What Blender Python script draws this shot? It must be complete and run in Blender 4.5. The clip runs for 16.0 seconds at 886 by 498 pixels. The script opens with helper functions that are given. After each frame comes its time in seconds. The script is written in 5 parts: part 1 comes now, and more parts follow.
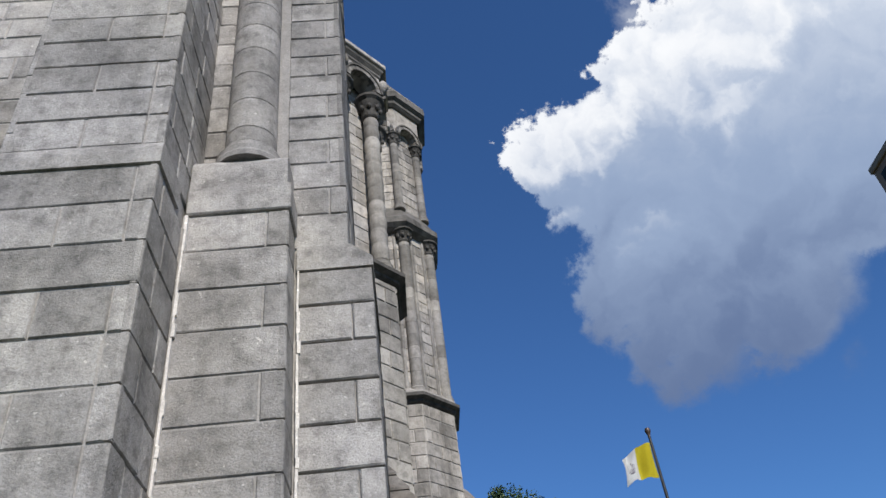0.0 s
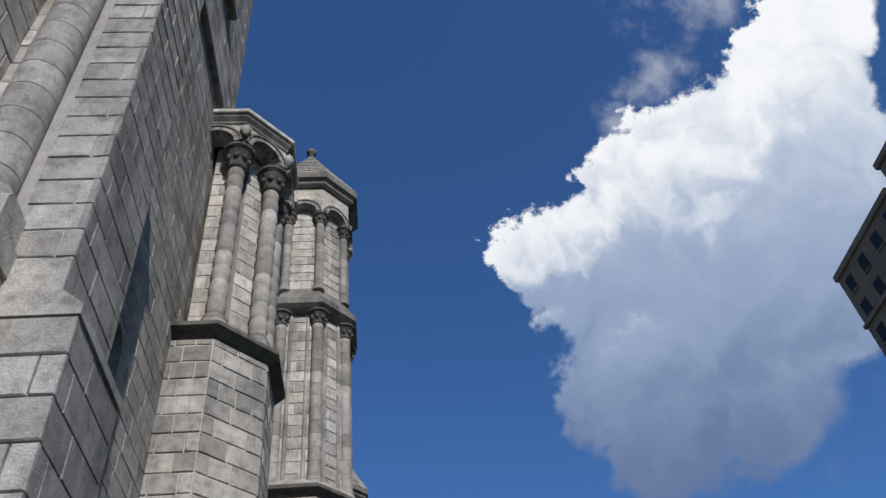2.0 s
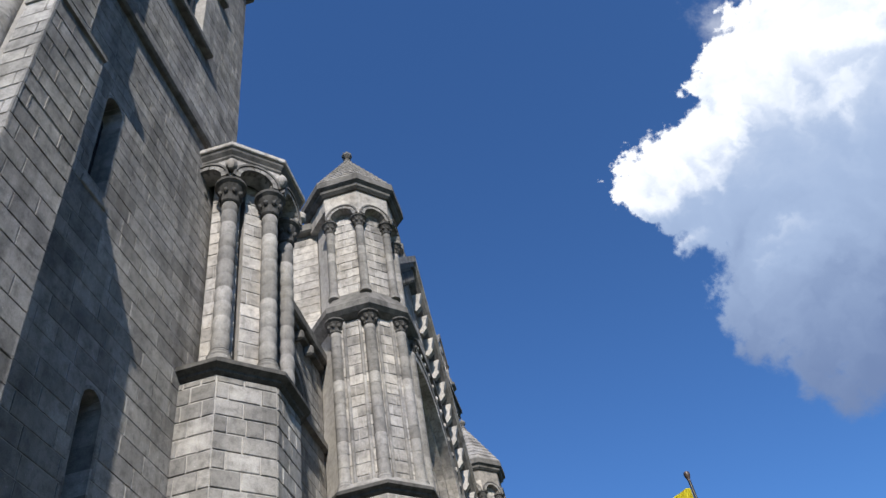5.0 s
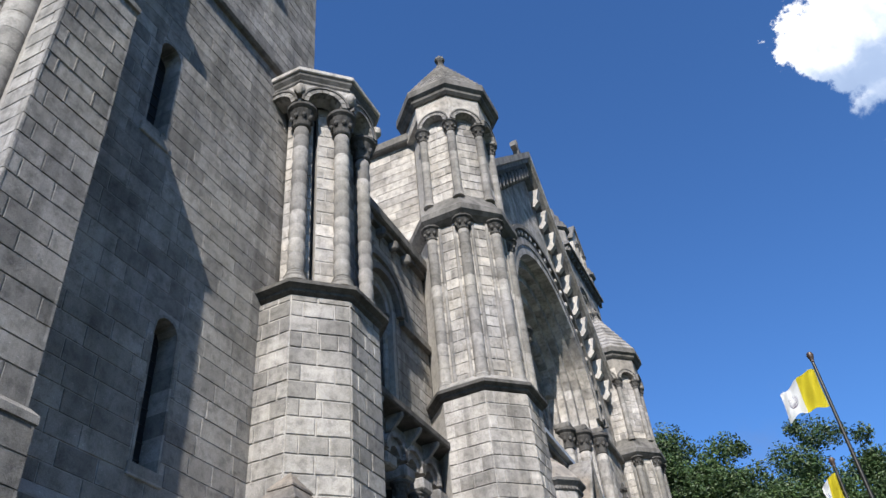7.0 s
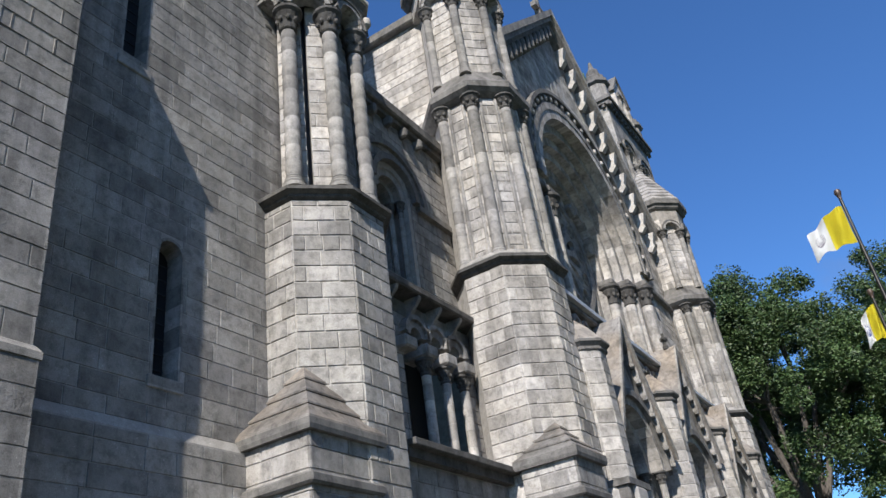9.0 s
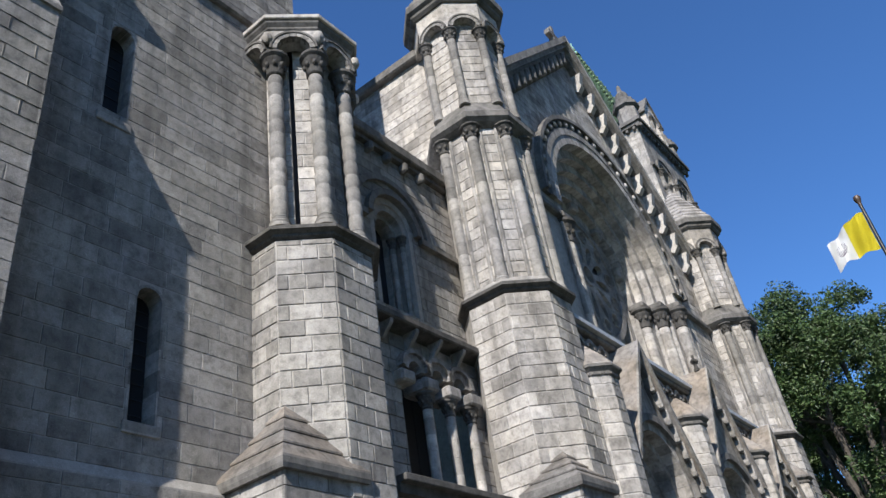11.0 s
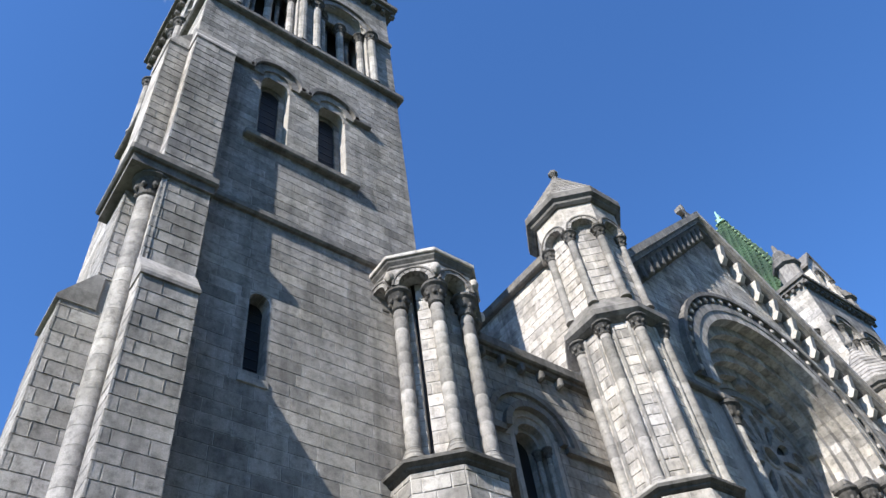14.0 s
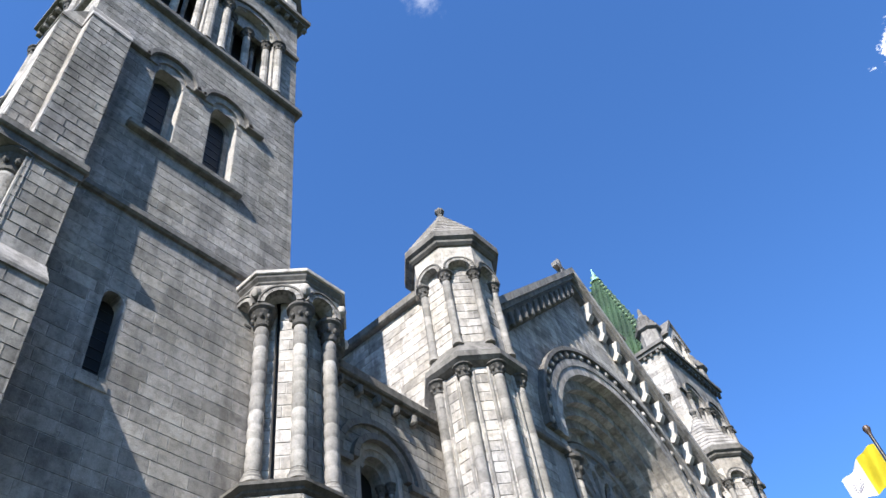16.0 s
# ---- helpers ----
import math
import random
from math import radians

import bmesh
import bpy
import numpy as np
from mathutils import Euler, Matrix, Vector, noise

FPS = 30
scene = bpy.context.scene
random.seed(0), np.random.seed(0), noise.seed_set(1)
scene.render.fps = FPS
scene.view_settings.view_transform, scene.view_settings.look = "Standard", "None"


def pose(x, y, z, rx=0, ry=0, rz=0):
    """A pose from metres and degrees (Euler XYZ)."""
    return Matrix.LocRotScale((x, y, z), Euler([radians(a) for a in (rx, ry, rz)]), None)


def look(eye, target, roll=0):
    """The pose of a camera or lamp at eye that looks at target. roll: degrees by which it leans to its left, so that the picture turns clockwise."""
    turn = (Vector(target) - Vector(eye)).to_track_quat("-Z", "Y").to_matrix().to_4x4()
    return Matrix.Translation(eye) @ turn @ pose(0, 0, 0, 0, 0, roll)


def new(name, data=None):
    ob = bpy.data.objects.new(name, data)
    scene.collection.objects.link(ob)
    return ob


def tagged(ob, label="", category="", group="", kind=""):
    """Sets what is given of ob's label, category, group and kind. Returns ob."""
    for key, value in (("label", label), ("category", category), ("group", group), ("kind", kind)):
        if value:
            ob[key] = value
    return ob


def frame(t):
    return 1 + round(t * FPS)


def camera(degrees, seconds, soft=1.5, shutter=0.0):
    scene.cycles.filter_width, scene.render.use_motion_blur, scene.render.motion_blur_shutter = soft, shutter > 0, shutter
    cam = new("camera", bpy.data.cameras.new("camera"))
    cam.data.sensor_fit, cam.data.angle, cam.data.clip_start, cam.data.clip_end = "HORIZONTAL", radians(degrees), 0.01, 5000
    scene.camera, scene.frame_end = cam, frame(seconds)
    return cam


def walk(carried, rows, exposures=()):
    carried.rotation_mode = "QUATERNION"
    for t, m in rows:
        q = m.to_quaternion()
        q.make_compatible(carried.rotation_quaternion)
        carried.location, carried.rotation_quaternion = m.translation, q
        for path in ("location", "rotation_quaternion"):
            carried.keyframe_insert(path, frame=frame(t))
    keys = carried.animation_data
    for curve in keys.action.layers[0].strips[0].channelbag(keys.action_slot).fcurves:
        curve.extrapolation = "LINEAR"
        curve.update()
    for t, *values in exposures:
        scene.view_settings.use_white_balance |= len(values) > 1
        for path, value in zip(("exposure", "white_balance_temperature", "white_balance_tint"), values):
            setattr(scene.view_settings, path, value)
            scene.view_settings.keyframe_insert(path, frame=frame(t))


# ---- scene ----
cam = camera(58.7, 16.0)
METRES, EYE, TILT, LEAN, TURN = 13.0, 1.6, 0.0, 0.0, -5.4
ROWS = [
    (0.0, 0.0, 0.0, 0.0, 5.06, 39.35, 6.2),
    (0.5, 0.0333, 0.0321, -0.001, 1.81, 39.98, 8.44),
    (1.0, 0.0707, 0.0514, 0.0003, 0.05, 43.23, 9.66),
    (1.5, 0.114, 0.0628, 0.0034, 2.66, 41.78, 7.56),
    (2.0, 0.1538, 0.0742, 0.0047, 2.7, 46.02, 5.4),
    (2.5, 0.1936, 0.0805, 0.0045, 4.73, 48.37, 6.8),
    (3.0, 0.2351, 0.0833, 0.0073, 5.34, 46.77, 6.64),
    (3.5, 0.2755, 0.0917, 0.0068, 3.81, 46.36, 7.08),
    (4.0, 0.317, 0.0936, 0.005, 9.96, 46.56, 6.95),
    (4.5, 0.3538, 0.0981, 0.0047, 13.62, 48.47, 4.61),
    (5.0, 0.3891, 0.1086, 0.0063, 19.32, 45.5, 8.33),
    (7.5, 0.5718, 0.1632, -0.0027, 35.39, 38.01, 5.9),
    (8.0, 0.6054, 0.168, -0.0023, 39.42, 35.33, 9.09),
    (8.5, 0.638, 0.1701, -0.0032, 37.88, 30.06, 8.01),
    (11.0, 0.7502, 0.2681, -0.0246, 44.35, 33.49, 8.1),
    (11.5, 0.7732, 0.2808, -0.0303, 41.4, 30.41, 9.03),
    (12.0, 0.7855, 0.303, -0.0326, 41.84, 33.73, 5.64),
    (12.5, 0.8, 0.3252, -0.0327, 48.71, 35.28, 7.12),
    (13.0, 0.8164, 0.3369, -0.0328, 55.16, 37.52, 5.19),
    (13.5, 0.8336, 0.3315, -0.0299, 58.98, 44.99, 6.08),
    (14.0, 0.8469, 0.3188, -0.0247, 59.7, 49.59, 6.38),
    (14.5, 0.8587, 0.3153, -0.0213, 60.58, 56.06, 5.97),
    (15.0, 0.8668, 0.3186, -0.02, 60.46, 57.96, 5.95),
    (15.5, 0.8721, 0.3257, -0.0192, 54.64, 54.91, 7.1),
    (16.0, 0.8734, 0.3324, -0.0216, 48.04, 50.02, 7.32),
]
walk(cam, [(t, pose(0, 0, EYE, TILT, LEAN, TURN) @ pose(METRES * x, METRES * y, METRES * z, 90 + pitch, roll, yaw)) for t, x, y, z, yaw, pitch, roll in ROWS],
     [(0.0, 0.05), (1.5, -0.02), (3.5, 0.12), (5.0, 0.40), (7.5, 0.68), (8.5, 0.62), (12.5, 0.68), (13.5, 0.95), (14.5, 1.28), (15.2, 1.32), (16.0, 1.32)])

# ---- light ----
SUN_TO = Vector((0.285, -0.93, 0.0)).normalized()
SUN_EL = radians(38)
world = bpy.data.worlds.new("sky")
scene.world = world
world.use_nodes = True
WN, WL = world.node_tree.nodes, world.node_tree.links
WN.clear()


def wnode(kind, **sets):
    n = WN.new(kind)
    for k, v in sets.items():
        if k == "operation":
            n.operation = v
        elif k == "blend":
            n.data_type, n.blend_type = "RGBA", v
    return n


def wmath(op, a, b=None, clamp=False):
    n = WN.new("ShaderNodeMath")
    n.operation, n.use_clamp = op, clamp
    for i, v in enumerate((a, b)):
        if v is None:
            continue
        if isinstance(v, (int, float)):
            n.inputs[i].default_value = v
        else:
            WL.new(v, n.inputs[i])
    return n.outputs[0]


def wvec(op, a, b):
    n = WN.new("ShaderNodeVectorMath")
    n.operation = op
    for i, v in enumerate((a, b)):
        if isinstance(v, (tuple, list, Vector)):
            n.inputs[i].default_value = v
        elif v is not None:
            WL.new(v, n.inputs[i])
    return n


def wramp(value, lo, hi):
    n = WN.new("ShaderNodeMapRange")
    n.interpolation_type = "SMOOTHSTEP"
    WL.new(value, n.inputs[0])
    n.inputs[1].default_value, n.inputs[2].default_value = lo, hi
    return n.outputs[0]


def wmix(f, a, b):
    n = WN.new("ShaderNodeMix")
    n.data_type = "RGBA"
    for sock, v in ((n.inputs[0], f), (n.inputs[6], a), (n.inputs[7], b)):
        if isinstance(v, (int, float)):
            sock.default_value = v
        elif isinstance(v, tuple):
            sock.default_value = (*v, 1)
        else:
            WL.new(v, sock)
    return n.outputs[2]


sky = WN.new("ShaderNodeTexSky")
sky.sky_type, sky.sun_disc = "NISHITA", False
sky.sun_elevation = SUN_EL
sky.sun_rotation = math.atan2(SUN_TO.x, SUN_TO.y)
sky.altitude, sky.air_density, sky.dust_density, sky.ozone_density = 100, 1.0, 0.4, 5.0
SKY = 0.105
coord = WN.new("ShaderNodeTexCoord").outputs["Generated"]
# the sky's cumulus lies on a plane square to this way of looking; 1 unit is one focal length
FWD, RIGHT, UP = Vector((0.12, 0.74, 0.66)).normalized(), Vector((0.99, -0.05, -0.13)).normalized(), Vector((0.07, -0.67, 0.74)).normalized()
ahead = wvec("DOT_PRODUCT", coord, FWD).outputs["Value"]
front = wramp(ahead, 0.12, 0.2)
ahead = wmath("MAXIMUM", ahead, 0.1)
cu = wmath("DIVIDE", wvec("DOT_PRODUCT", coord, RIGHT).outputs["Value"], ahead)
cv = wmath("DIVIDE", wvec("DOT_PRODUCT", coord, UP).outputs["Value"], ahead)
comb = WN.new("ShaderNodeCombineXYZ")
WL.new(cu, comb.inputs[0]), WL.new(cv, comb.inputs[1])
flat = comb.outputs[0]
warp = WN.new("ShaderNodeTexNoise")
warp.inputs["Scale"].default_value, warp.inputs["Detail"].default_value, warp.inputs["Roughness"].default_value = 8.0, 8, 0.6
WL.new(flat, warp.inputs["Vector"])
bent = wvec("ADD", flat, wvec("MULTIPLY", wvec("SUBTRACT", warp.outputs["Color"], (0.5, 0.5, 0.5)).outputs[0], (0.17, 0.17, 0)).outputs[0]).outputs[0]


def wnoise(scale, detail, rough, vec):
    n = WN.new("ShaderNodeTexNoise")
    n.inputs["Scale"].default_value, n.inputs["Detail"].default_value, n.inputs["Roughness"].default_value = scale, detail, rough
    WL.new(vec, n.inputs["Vector"])
    return n.outputs["Fac"]


def blob(cx, cy, r):
    """How far inside a disc of the cloud's plane, 1 at its middle, 0 on its edge."""
    d = wvec("SUBTRACT", bent, (cx, cy, 0)).outputs[0]
    d = wvec("MULTIPLY", d, (0.93 / r, 0.93 / r, 0)).outputs[0]
    return wmath("SUBTRACT", 1, wvec("LENGTH", d, None).outputs["Value"])


CUMULUS = [(0.205, 0.166, 0.079), (0.082, 0.059, 0.054), (0.130, 0.062, 0.060), (0.176, 0.052, 0.094), (0.320, 0.146, 0.145), (0.465, 0.182, 0.115), (0.248, -0.020, 0.109),
           (0.357, -0.013, 0.139), (0.263, -0.129, 0.102), (0.176, -0.099, 0.058), (0.467, 0.017, 0.088), (0.318, 0.240, 0.050), (0.415, 0.351, 0.070), (0.417, 0.277, 0.090),
           (0.442, 0.395, 0.075), (0.365, -0.105, 0.075)]
WISPS = [(0.234, 0.311, 0.042), (0.181, 0.246, 0.036), (0.472, -0.179, 0.026), (0.549, -0.129, 0.050), (-0.378, 0.563, 0.062), (-0.539, 0.802, 0.07), (-0.90, 1.063, 0.055),
         (-0.81, 1.052, 0.04), (-0.087, -0.388, 0.065), (0.547, 0.255, 0.065), (0.279, 0.421, 0.08)]
shape = blob(*CUMULUS[0])
for c in CUMULUS[1:]:
    shape = wmath("MAXIMUM", shape, blob(*c))
thin = blob(*WISPS[0])
for c in WISPS[1:]:
    thin = wmath("MAXIMUM", thin, blob(*c))
puffs = wnoise(16, 9, 0.64, flat)
edge = wmath("ADD", wmath("MULTIPLY", shape, 1.9), wmath("MULTIPLY", wmath("SUBTRACT", puffs, 0.47), 1.5))
# crisp towards the sun, torn and thin along the base
soft = wmath("ADD", 0.26, wmath("MULTIPLY", wramp(wmath("SUBTRACT", 0.1, cv), 0.0, 0.3), 0.55))
mask = wramp(wmath("DIVIDE", wmath("ADD", edge, 0.04), soft), 0.0, 1.0)
edge2 = wmath("ADD", thin, wmath("MULTIPLY", wmath("SUBTRACT", wnoise(17, 8, 0.65, flat), 0.5), 2.6))
mask = wmath("MULTIPLY", wmath("MAXIMUM", mask, wmath("MULTIPLY", wramp(edge2, 0.0, 1.6), 0.40)), front)
# the side towards the sun is white, the base and the side away from it grey
shift = wvec("ADD", bent, (0.016, -0.026, 0)).outputs[0]
relief = wmath("SUBTRACT", wnoise(7, 4, 0.5, bent), wnoise(7, 4, 0.5, shift))
height = wmath("ADD", wmath("MULTIPLY", cv, 1.5), wmath("MULTIPLY", cu, -0.3))
lit = wmath("ADD", height, wmath("MULTIPLY", relief, 0.45))
sunward = wmath("ADD", wmath("ADD", wmath("MULTIPLY", cv, 1.7), wmath("MULTIPLY", cu, -1.1)), wmath("MULTIPLY", relief, 0.9))
cloud = wmix(wramp(lit, -0.42, 0.02), (0.16, 0.23, 0.41), (0.36, 0.465, 0.67))
cloud = wmix(wramp(lit, -0.05, 0.30), cloud, (0.70, 0.78, 0.92))
cloud = wmix(wmath("MULTIPLY", wramp(sunward, -0.15, 0.2), 0.9), cloud, (1.15, 1.16, 1.18))
bg = WN.new("ShaderNodeBackground")
bg2 = WN.new("ShaderNodeBackground")
tint = wvec("MULTIPLY", sky.outputs[0], (0.56, 0.845, 1.15))
WL.new(tint.outputs[0], bg.inputs[0])
bg.inputs[1].default_value = SKY
WL.new(cloud, bg2.inputs[0])
bg2.inputs[1].default_value = 0.84
mixs = WN.new("ShaderNodeMixShader")
WL.new(mask, mixs.inputs[0]), WL.new(bg.outputs[0], mixs.inputs[1]), WL.new(bg2.outputs[0], mixs.inputs[2])
WL.new(mixs.outputs[0], WN.new("ShaderNodeOutputWorld").inputs[0])

sun = new("sun", bpy.data.lights.new("sun", "SUN"))
sun.data.energy, sun.data.angle, sun.data.color = 4.8, radians(0.5), (1.0, 0.955, 0.88)
to_sun = SUN_TO * math.cos(SUN_EL) + Vector((0, 0, math.sin(SUN_EL)))
sun.matrix_world = look(to_sun * 100, (0, 0, 0))


# ---- materials ----
def material(name):
    m = bpy.data.materials.new(name)
    m.use_nodes = True
    t = m.node_tree
    return m, t.nodes, t.links, t.nodes["Principled BSDF"]


def tex(N, L, kind, scale, vec, detail=4, rough=0.55):
    n = N.new(kind)
    n.inputs["Scale"].default_value = scale
    if kind == "ShaderNodeTexNoise":
        n.inputs["Detail"].default_value, n.inputs["Roughness"].default_value = detail, rough
    L.new(vec, n.inputs["Vector"])
    return n.outputs[0]


def ramp(N, L, value, stops):
    r = N.new("ShaderNodeValToRGB")
    while len(r.color_ramp.elements) < len(stops):
        r.color_ramp.elements.new(0.5)
    for e, (p, c) in zip(r.color_ramp.elements, stops):
        e.position, e.color = p, (*c, 1) if isinstance(c, tuple) else (c, c, c, 1)
    L.new(value, r.inputs[0])
    return r.outputs[0]


def mix(N, L, kind, f, a, b):
    n = N.new("ShaderNodeMix")
    n.data_type, n.blend_type = "RGBA", kind
    for sock, v in ((n.inputs[0], f), (n.inputs[6], a), (n.inputs[7], b)):
        if isinstance(v, (int, float)):
            sock.default_value = v
        elif isinstance(v, tuple):
            sock.default_value = (*v, 1)
        else:
            L.new(v, sock)
    return n.outputs[2]


def bump(N, L, B, height, strength, distance):
    b = N.new("ShaderNodeBump")
    b.inputs["Strength"].default_value, b.inputs["Distance"].default_value = strength, distance
    L.new(height, b.inputs["Height"])
    L.new(b.outputs[0], B.inputs["Normal"])


DRUM = 0.42


def granite(name, tone, vary=0.24, stain=0.7, warm=1.0, relief=0.012, streak=0.35, drums=0.0):
    """Grey granite: speckle, a tone of its own for each block, damp stains and long dark runs."""
    m, N, L, B = material(name)
    place = N.new("ShaderNodeNewGeometry")
    pos = place.outputs["Position"]
    own = N.new("ShaderNodeObjectInfo").outputs["Random"]
    both = N.new("ShaderNodeMath")
    both.operation = "ADD"
    L.new(own, both.inputs[0]), L.new(place.outputs["Random Per Island"], both.inputs[1])
    frac = N.new("ShaderNodeMath")
    frac.operation = "FRACT"
    L.new(both.outputs[0], frac.inputs[0])
    block = ramp(N, L, frac.outputs[0], [(0, 1 - vary), (0.35, 1 - vary * 0.3), (0.7, 1 + vary * 0.25), (1, 1 + vary * 0.8)])
    speck = ramp(N, L, tex(N, L, "ShaderNodeTexNoise", 55, pos, 3, 0.7), [(0.25, 0.72), (0.5, 1.0), (0.75, 1.2)])
    patch = ramp(N, L, tex(N, L, "ShaderNodeTexNoise", 1.1, pos, 5, 0.6), [(0.3, 1 - 0.42 * stain), (0.55, 1.0), (0.8, 1.08)])
    mapn = N.new("ShaderNodeMapping")
    mapn.inputs["Scale"].default_value = (2.2, 2.2, 0.16)
    L.new(pos, mapn.inputs[0])
    runs = ramp(N, L, tex(N, L, "ShaderNodeTexNoise", 1.0, mapn.outputs[0], 4, 0.6), [(0.3, 1 - streak), (0.52, 1.0)])
    mott = ramp(N, L, tex(N, L, "ShaderNodeTexNoise", 5.5, pos, 6, 0.7), [(0.34, 1 - 0.42 * stain), (0.5, 1.0), (0.64, 1.14)])
    hue = ramp(N, L, tex(N, L, "ShaderNodeTexNoise", 0.5, pos, 3), [(0.35, (tone * 1.03, tone * 0.97, tone * 0.935)), (0.65, (tone * 1.04 * warm, tone * 0.97, tone * 0.88 / warm))])
    col = mix(N, L, "MULTIPLY", 1.0, hue, block)
    col = mix(N, L, "MULTIPLY", 1.0, col, speck)
    col = mix(N, L, "MULTIPLY", 1.0, col, patch)
    col = mix(N, L, "MULTIPLY", 1.0, col, runs)
    col = mix(N, L, "MULTIPLY", 1.0, col, mott)
    # pale crystals and bird marks
    col = mix(N, L, "MULTIPLY", 1.0, col, ramp(N, L, tex(N, L, "ShaderNodeTexNoise", 21, pos, 2, 0.5), [(0.70, 1.0), (0.735, 1.55)]))
    if drums:
        split = N.new("ShaderNodeSeparateXYZ")
        L.new(pos, split.inputs[0])
        level = N.new("ShaderNodeMath")
        level.operation = "DIVIDE"
        L.new(split.outputs[2], level.inputs[0])
        level.inputs[1].default_value = DRUM
        step = N.new("ShaderNodeMath")
        step.operation = "FLOOR"
        L.new(level.outputs[0], step.inputs[0])
        white = N.new("ShaderNodeTexWhiteNoise")
        white.noise_dimensions = "1D"
        L.new(step.outputs[0], white.inputs["W"])
        col = mix(N, L, "MULTIPLY", 1.0, col, ramp(N, L, white.outputs["Value"], [(0, 1 - drums), (1, 1 + drums * 0.6)]))
    L.new(col, B.inputs["Base Color"])
    B.inputs["Roughness"].default_value = 0.82
    B.inputs["Specular IOR Level"].default_value = 0.3
    rough = mix(N, L, "MIX", 0.45, tex(N, L, "ShaderNodeTexNoise", 14, pos, 6, 0.65), tex(N, L, "ShaderNodeTexNoise", 60, pos, 3, 0.7))
    bump(N, L, B, rough, 0.8, relief)
    return m


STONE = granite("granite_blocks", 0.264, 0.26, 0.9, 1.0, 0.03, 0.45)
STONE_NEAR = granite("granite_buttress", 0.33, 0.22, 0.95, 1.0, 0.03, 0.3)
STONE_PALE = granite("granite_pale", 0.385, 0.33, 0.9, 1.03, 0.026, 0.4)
SHAFT = granite("granite_shaft", 0.30, 0.12, 0.7, 1.0, 0.014, 0.35, 0.42)
TRIM = granite("granite_trim_weathered", 0.153, 0.10, 0.8, 1.0, 0.012, 0.5)
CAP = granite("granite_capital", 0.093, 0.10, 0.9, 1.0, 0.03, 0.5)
MORTAR = granite("mortar", 0.31, 0.05, 0.4, 1.0, 0.006, 0.2)
# stone of the right-hand crockets, raised in tone to paint their sunlit look
BRACKET_SUNLIT = granite("bracket_stone_sunlit", 0.43, 0.12, 0.7, 1.0, 0.01, 0.3)
POINTING = granite("pale_pointing", 0.37, 0.02, 0.5, 1.0, 0.006, 0.3)
BEAD = granite("new_mortar", 0.62, 0.02, 0.3, 1.0, 0.01, 0.1)
OCHRE = granite("lichened_coping", 0.235, 0.16, 1.0, 1.12, 0.02, 0.4)
# granite for front faces, toned down to paint in the grazing sun
STONE_FRONT_DIM = granite("granite_front_dimmed", 0.268, 0.30, 0.9, 1.0, 0.028, 0.4)
BROACH = granite("brown_lichened_slab", 0.20, 0.16, 1.0, 1.12, 0.02, 0.3)
TURRET = granite("granite_turret", 0.30, 0.36, 0.9, 1.0, 0.028, 0.4)


def plain(name, colour, rough=0.6, metal=0.0, scale=20, amount=0.25, relief=0.003):
    m, N, L, B = material(name)
    pos = N.new("ShaderNodeNewGeometry").outputs["Position"]
    v = ramp(N, L, tex(N, L, "ShaderNodeTexNoise", scale, pos, 5, 0.6), [(0.3, 1 - amount), (0.7, 1 + amount * 0.4)])
    v = mix(N, L, "MULTIPLY", 1.0, colour, v)
    w = ramp(N, L, tex(N, L, "ShaderNodeTexNoise", scale * 0.06, pos, 4, 0.6), [(0.3, 1 - amount), (0.7, 1.0)])
    L.new(mix(N, L, "MULTIPLY", 1.0, v, w), B.inputs["Base Color"])
    B.inputs["Roughness"].default_value, B.inputs["Metallic"].default_value = rough, metal
    bump(N, L, B, tex(N, L, "ShaderNodeTexNoise", scale, pos, 4), 0.5, relief)
    return m


# window glass, and the near-black that paints shade in deep recesses
GLASS_AND_SHADE = plain("leaded_glass_and_shade", (0.008, 0.009, 0.012), 0.65, 0, 3, 0.3, 0.01)
LEAD = plain("lead_bars", (0.05, 0.05, 0.055), 0.5, 0.3)
GREEN = plain("green_glazed_tile", (0.055, 0.108, 0.05), 0.45, 0, 6, 0.6)
HIP = plain("pale_green_hip_tile", (0.20, 0.30, 0.15), 0.45, 0, 6, 0.4)
VERDIGRIS = plain("verdigris_copper", (0.30, 0.55, 0.46), 0.6, 0.1, 8, 0.3)
# lead with the sky's reflection put into its pale base colour
LEADROOF = plain("lead_flashing", (0.50, 0.52, 0.55), 0.5, 0.0, 4, 0.3)
BRONZE = plain("dark_pole", (0.03, 0.028, 0.025), 0.4, 0.5)
GOLD = plain("bronze_ball", (0.09, 0.06, 0.045), 0.45, 0.3)
YELLOW = plain("yellow_cloth", (0.74, 0.62, 0.025), 0.85, 0, 40, 0.1)
WHITE = plain("white_cloth", (0.80, 0.80, 0.80), 0.85, 0, 40, 0.08)
EMBLEM = plain("emblem_print", (0.25, 0.22, 0.28), 0.85, 0, 12, 0.3)
BLUE = plain("blue_print", (0.08, 0.12, 0.42), 0.85, 0, 12, 0.3)
HOTEL = plain("beige_facade", (0.34, 0.18, 0.11), 0.9, 0, 0.6, 0.25)
HOTELTRIM = plain("grey_facade_band", (0.38, 0.22, 0.14), 0.9, 0, 0.6, 0.25)
PANE = plain("dark_pane", (0.03, 0.026, 0.024), 0.85, 0, 1, 0.3)
BARK = plain("bark", (0.15, 0.13, 0.115), 0.95, 0, 6, 0.5, 0.03)
LAWN = plain("lawn", (0.06, 0.10, 0.03), 0.95, 0, 3, 0.5, 0.02)
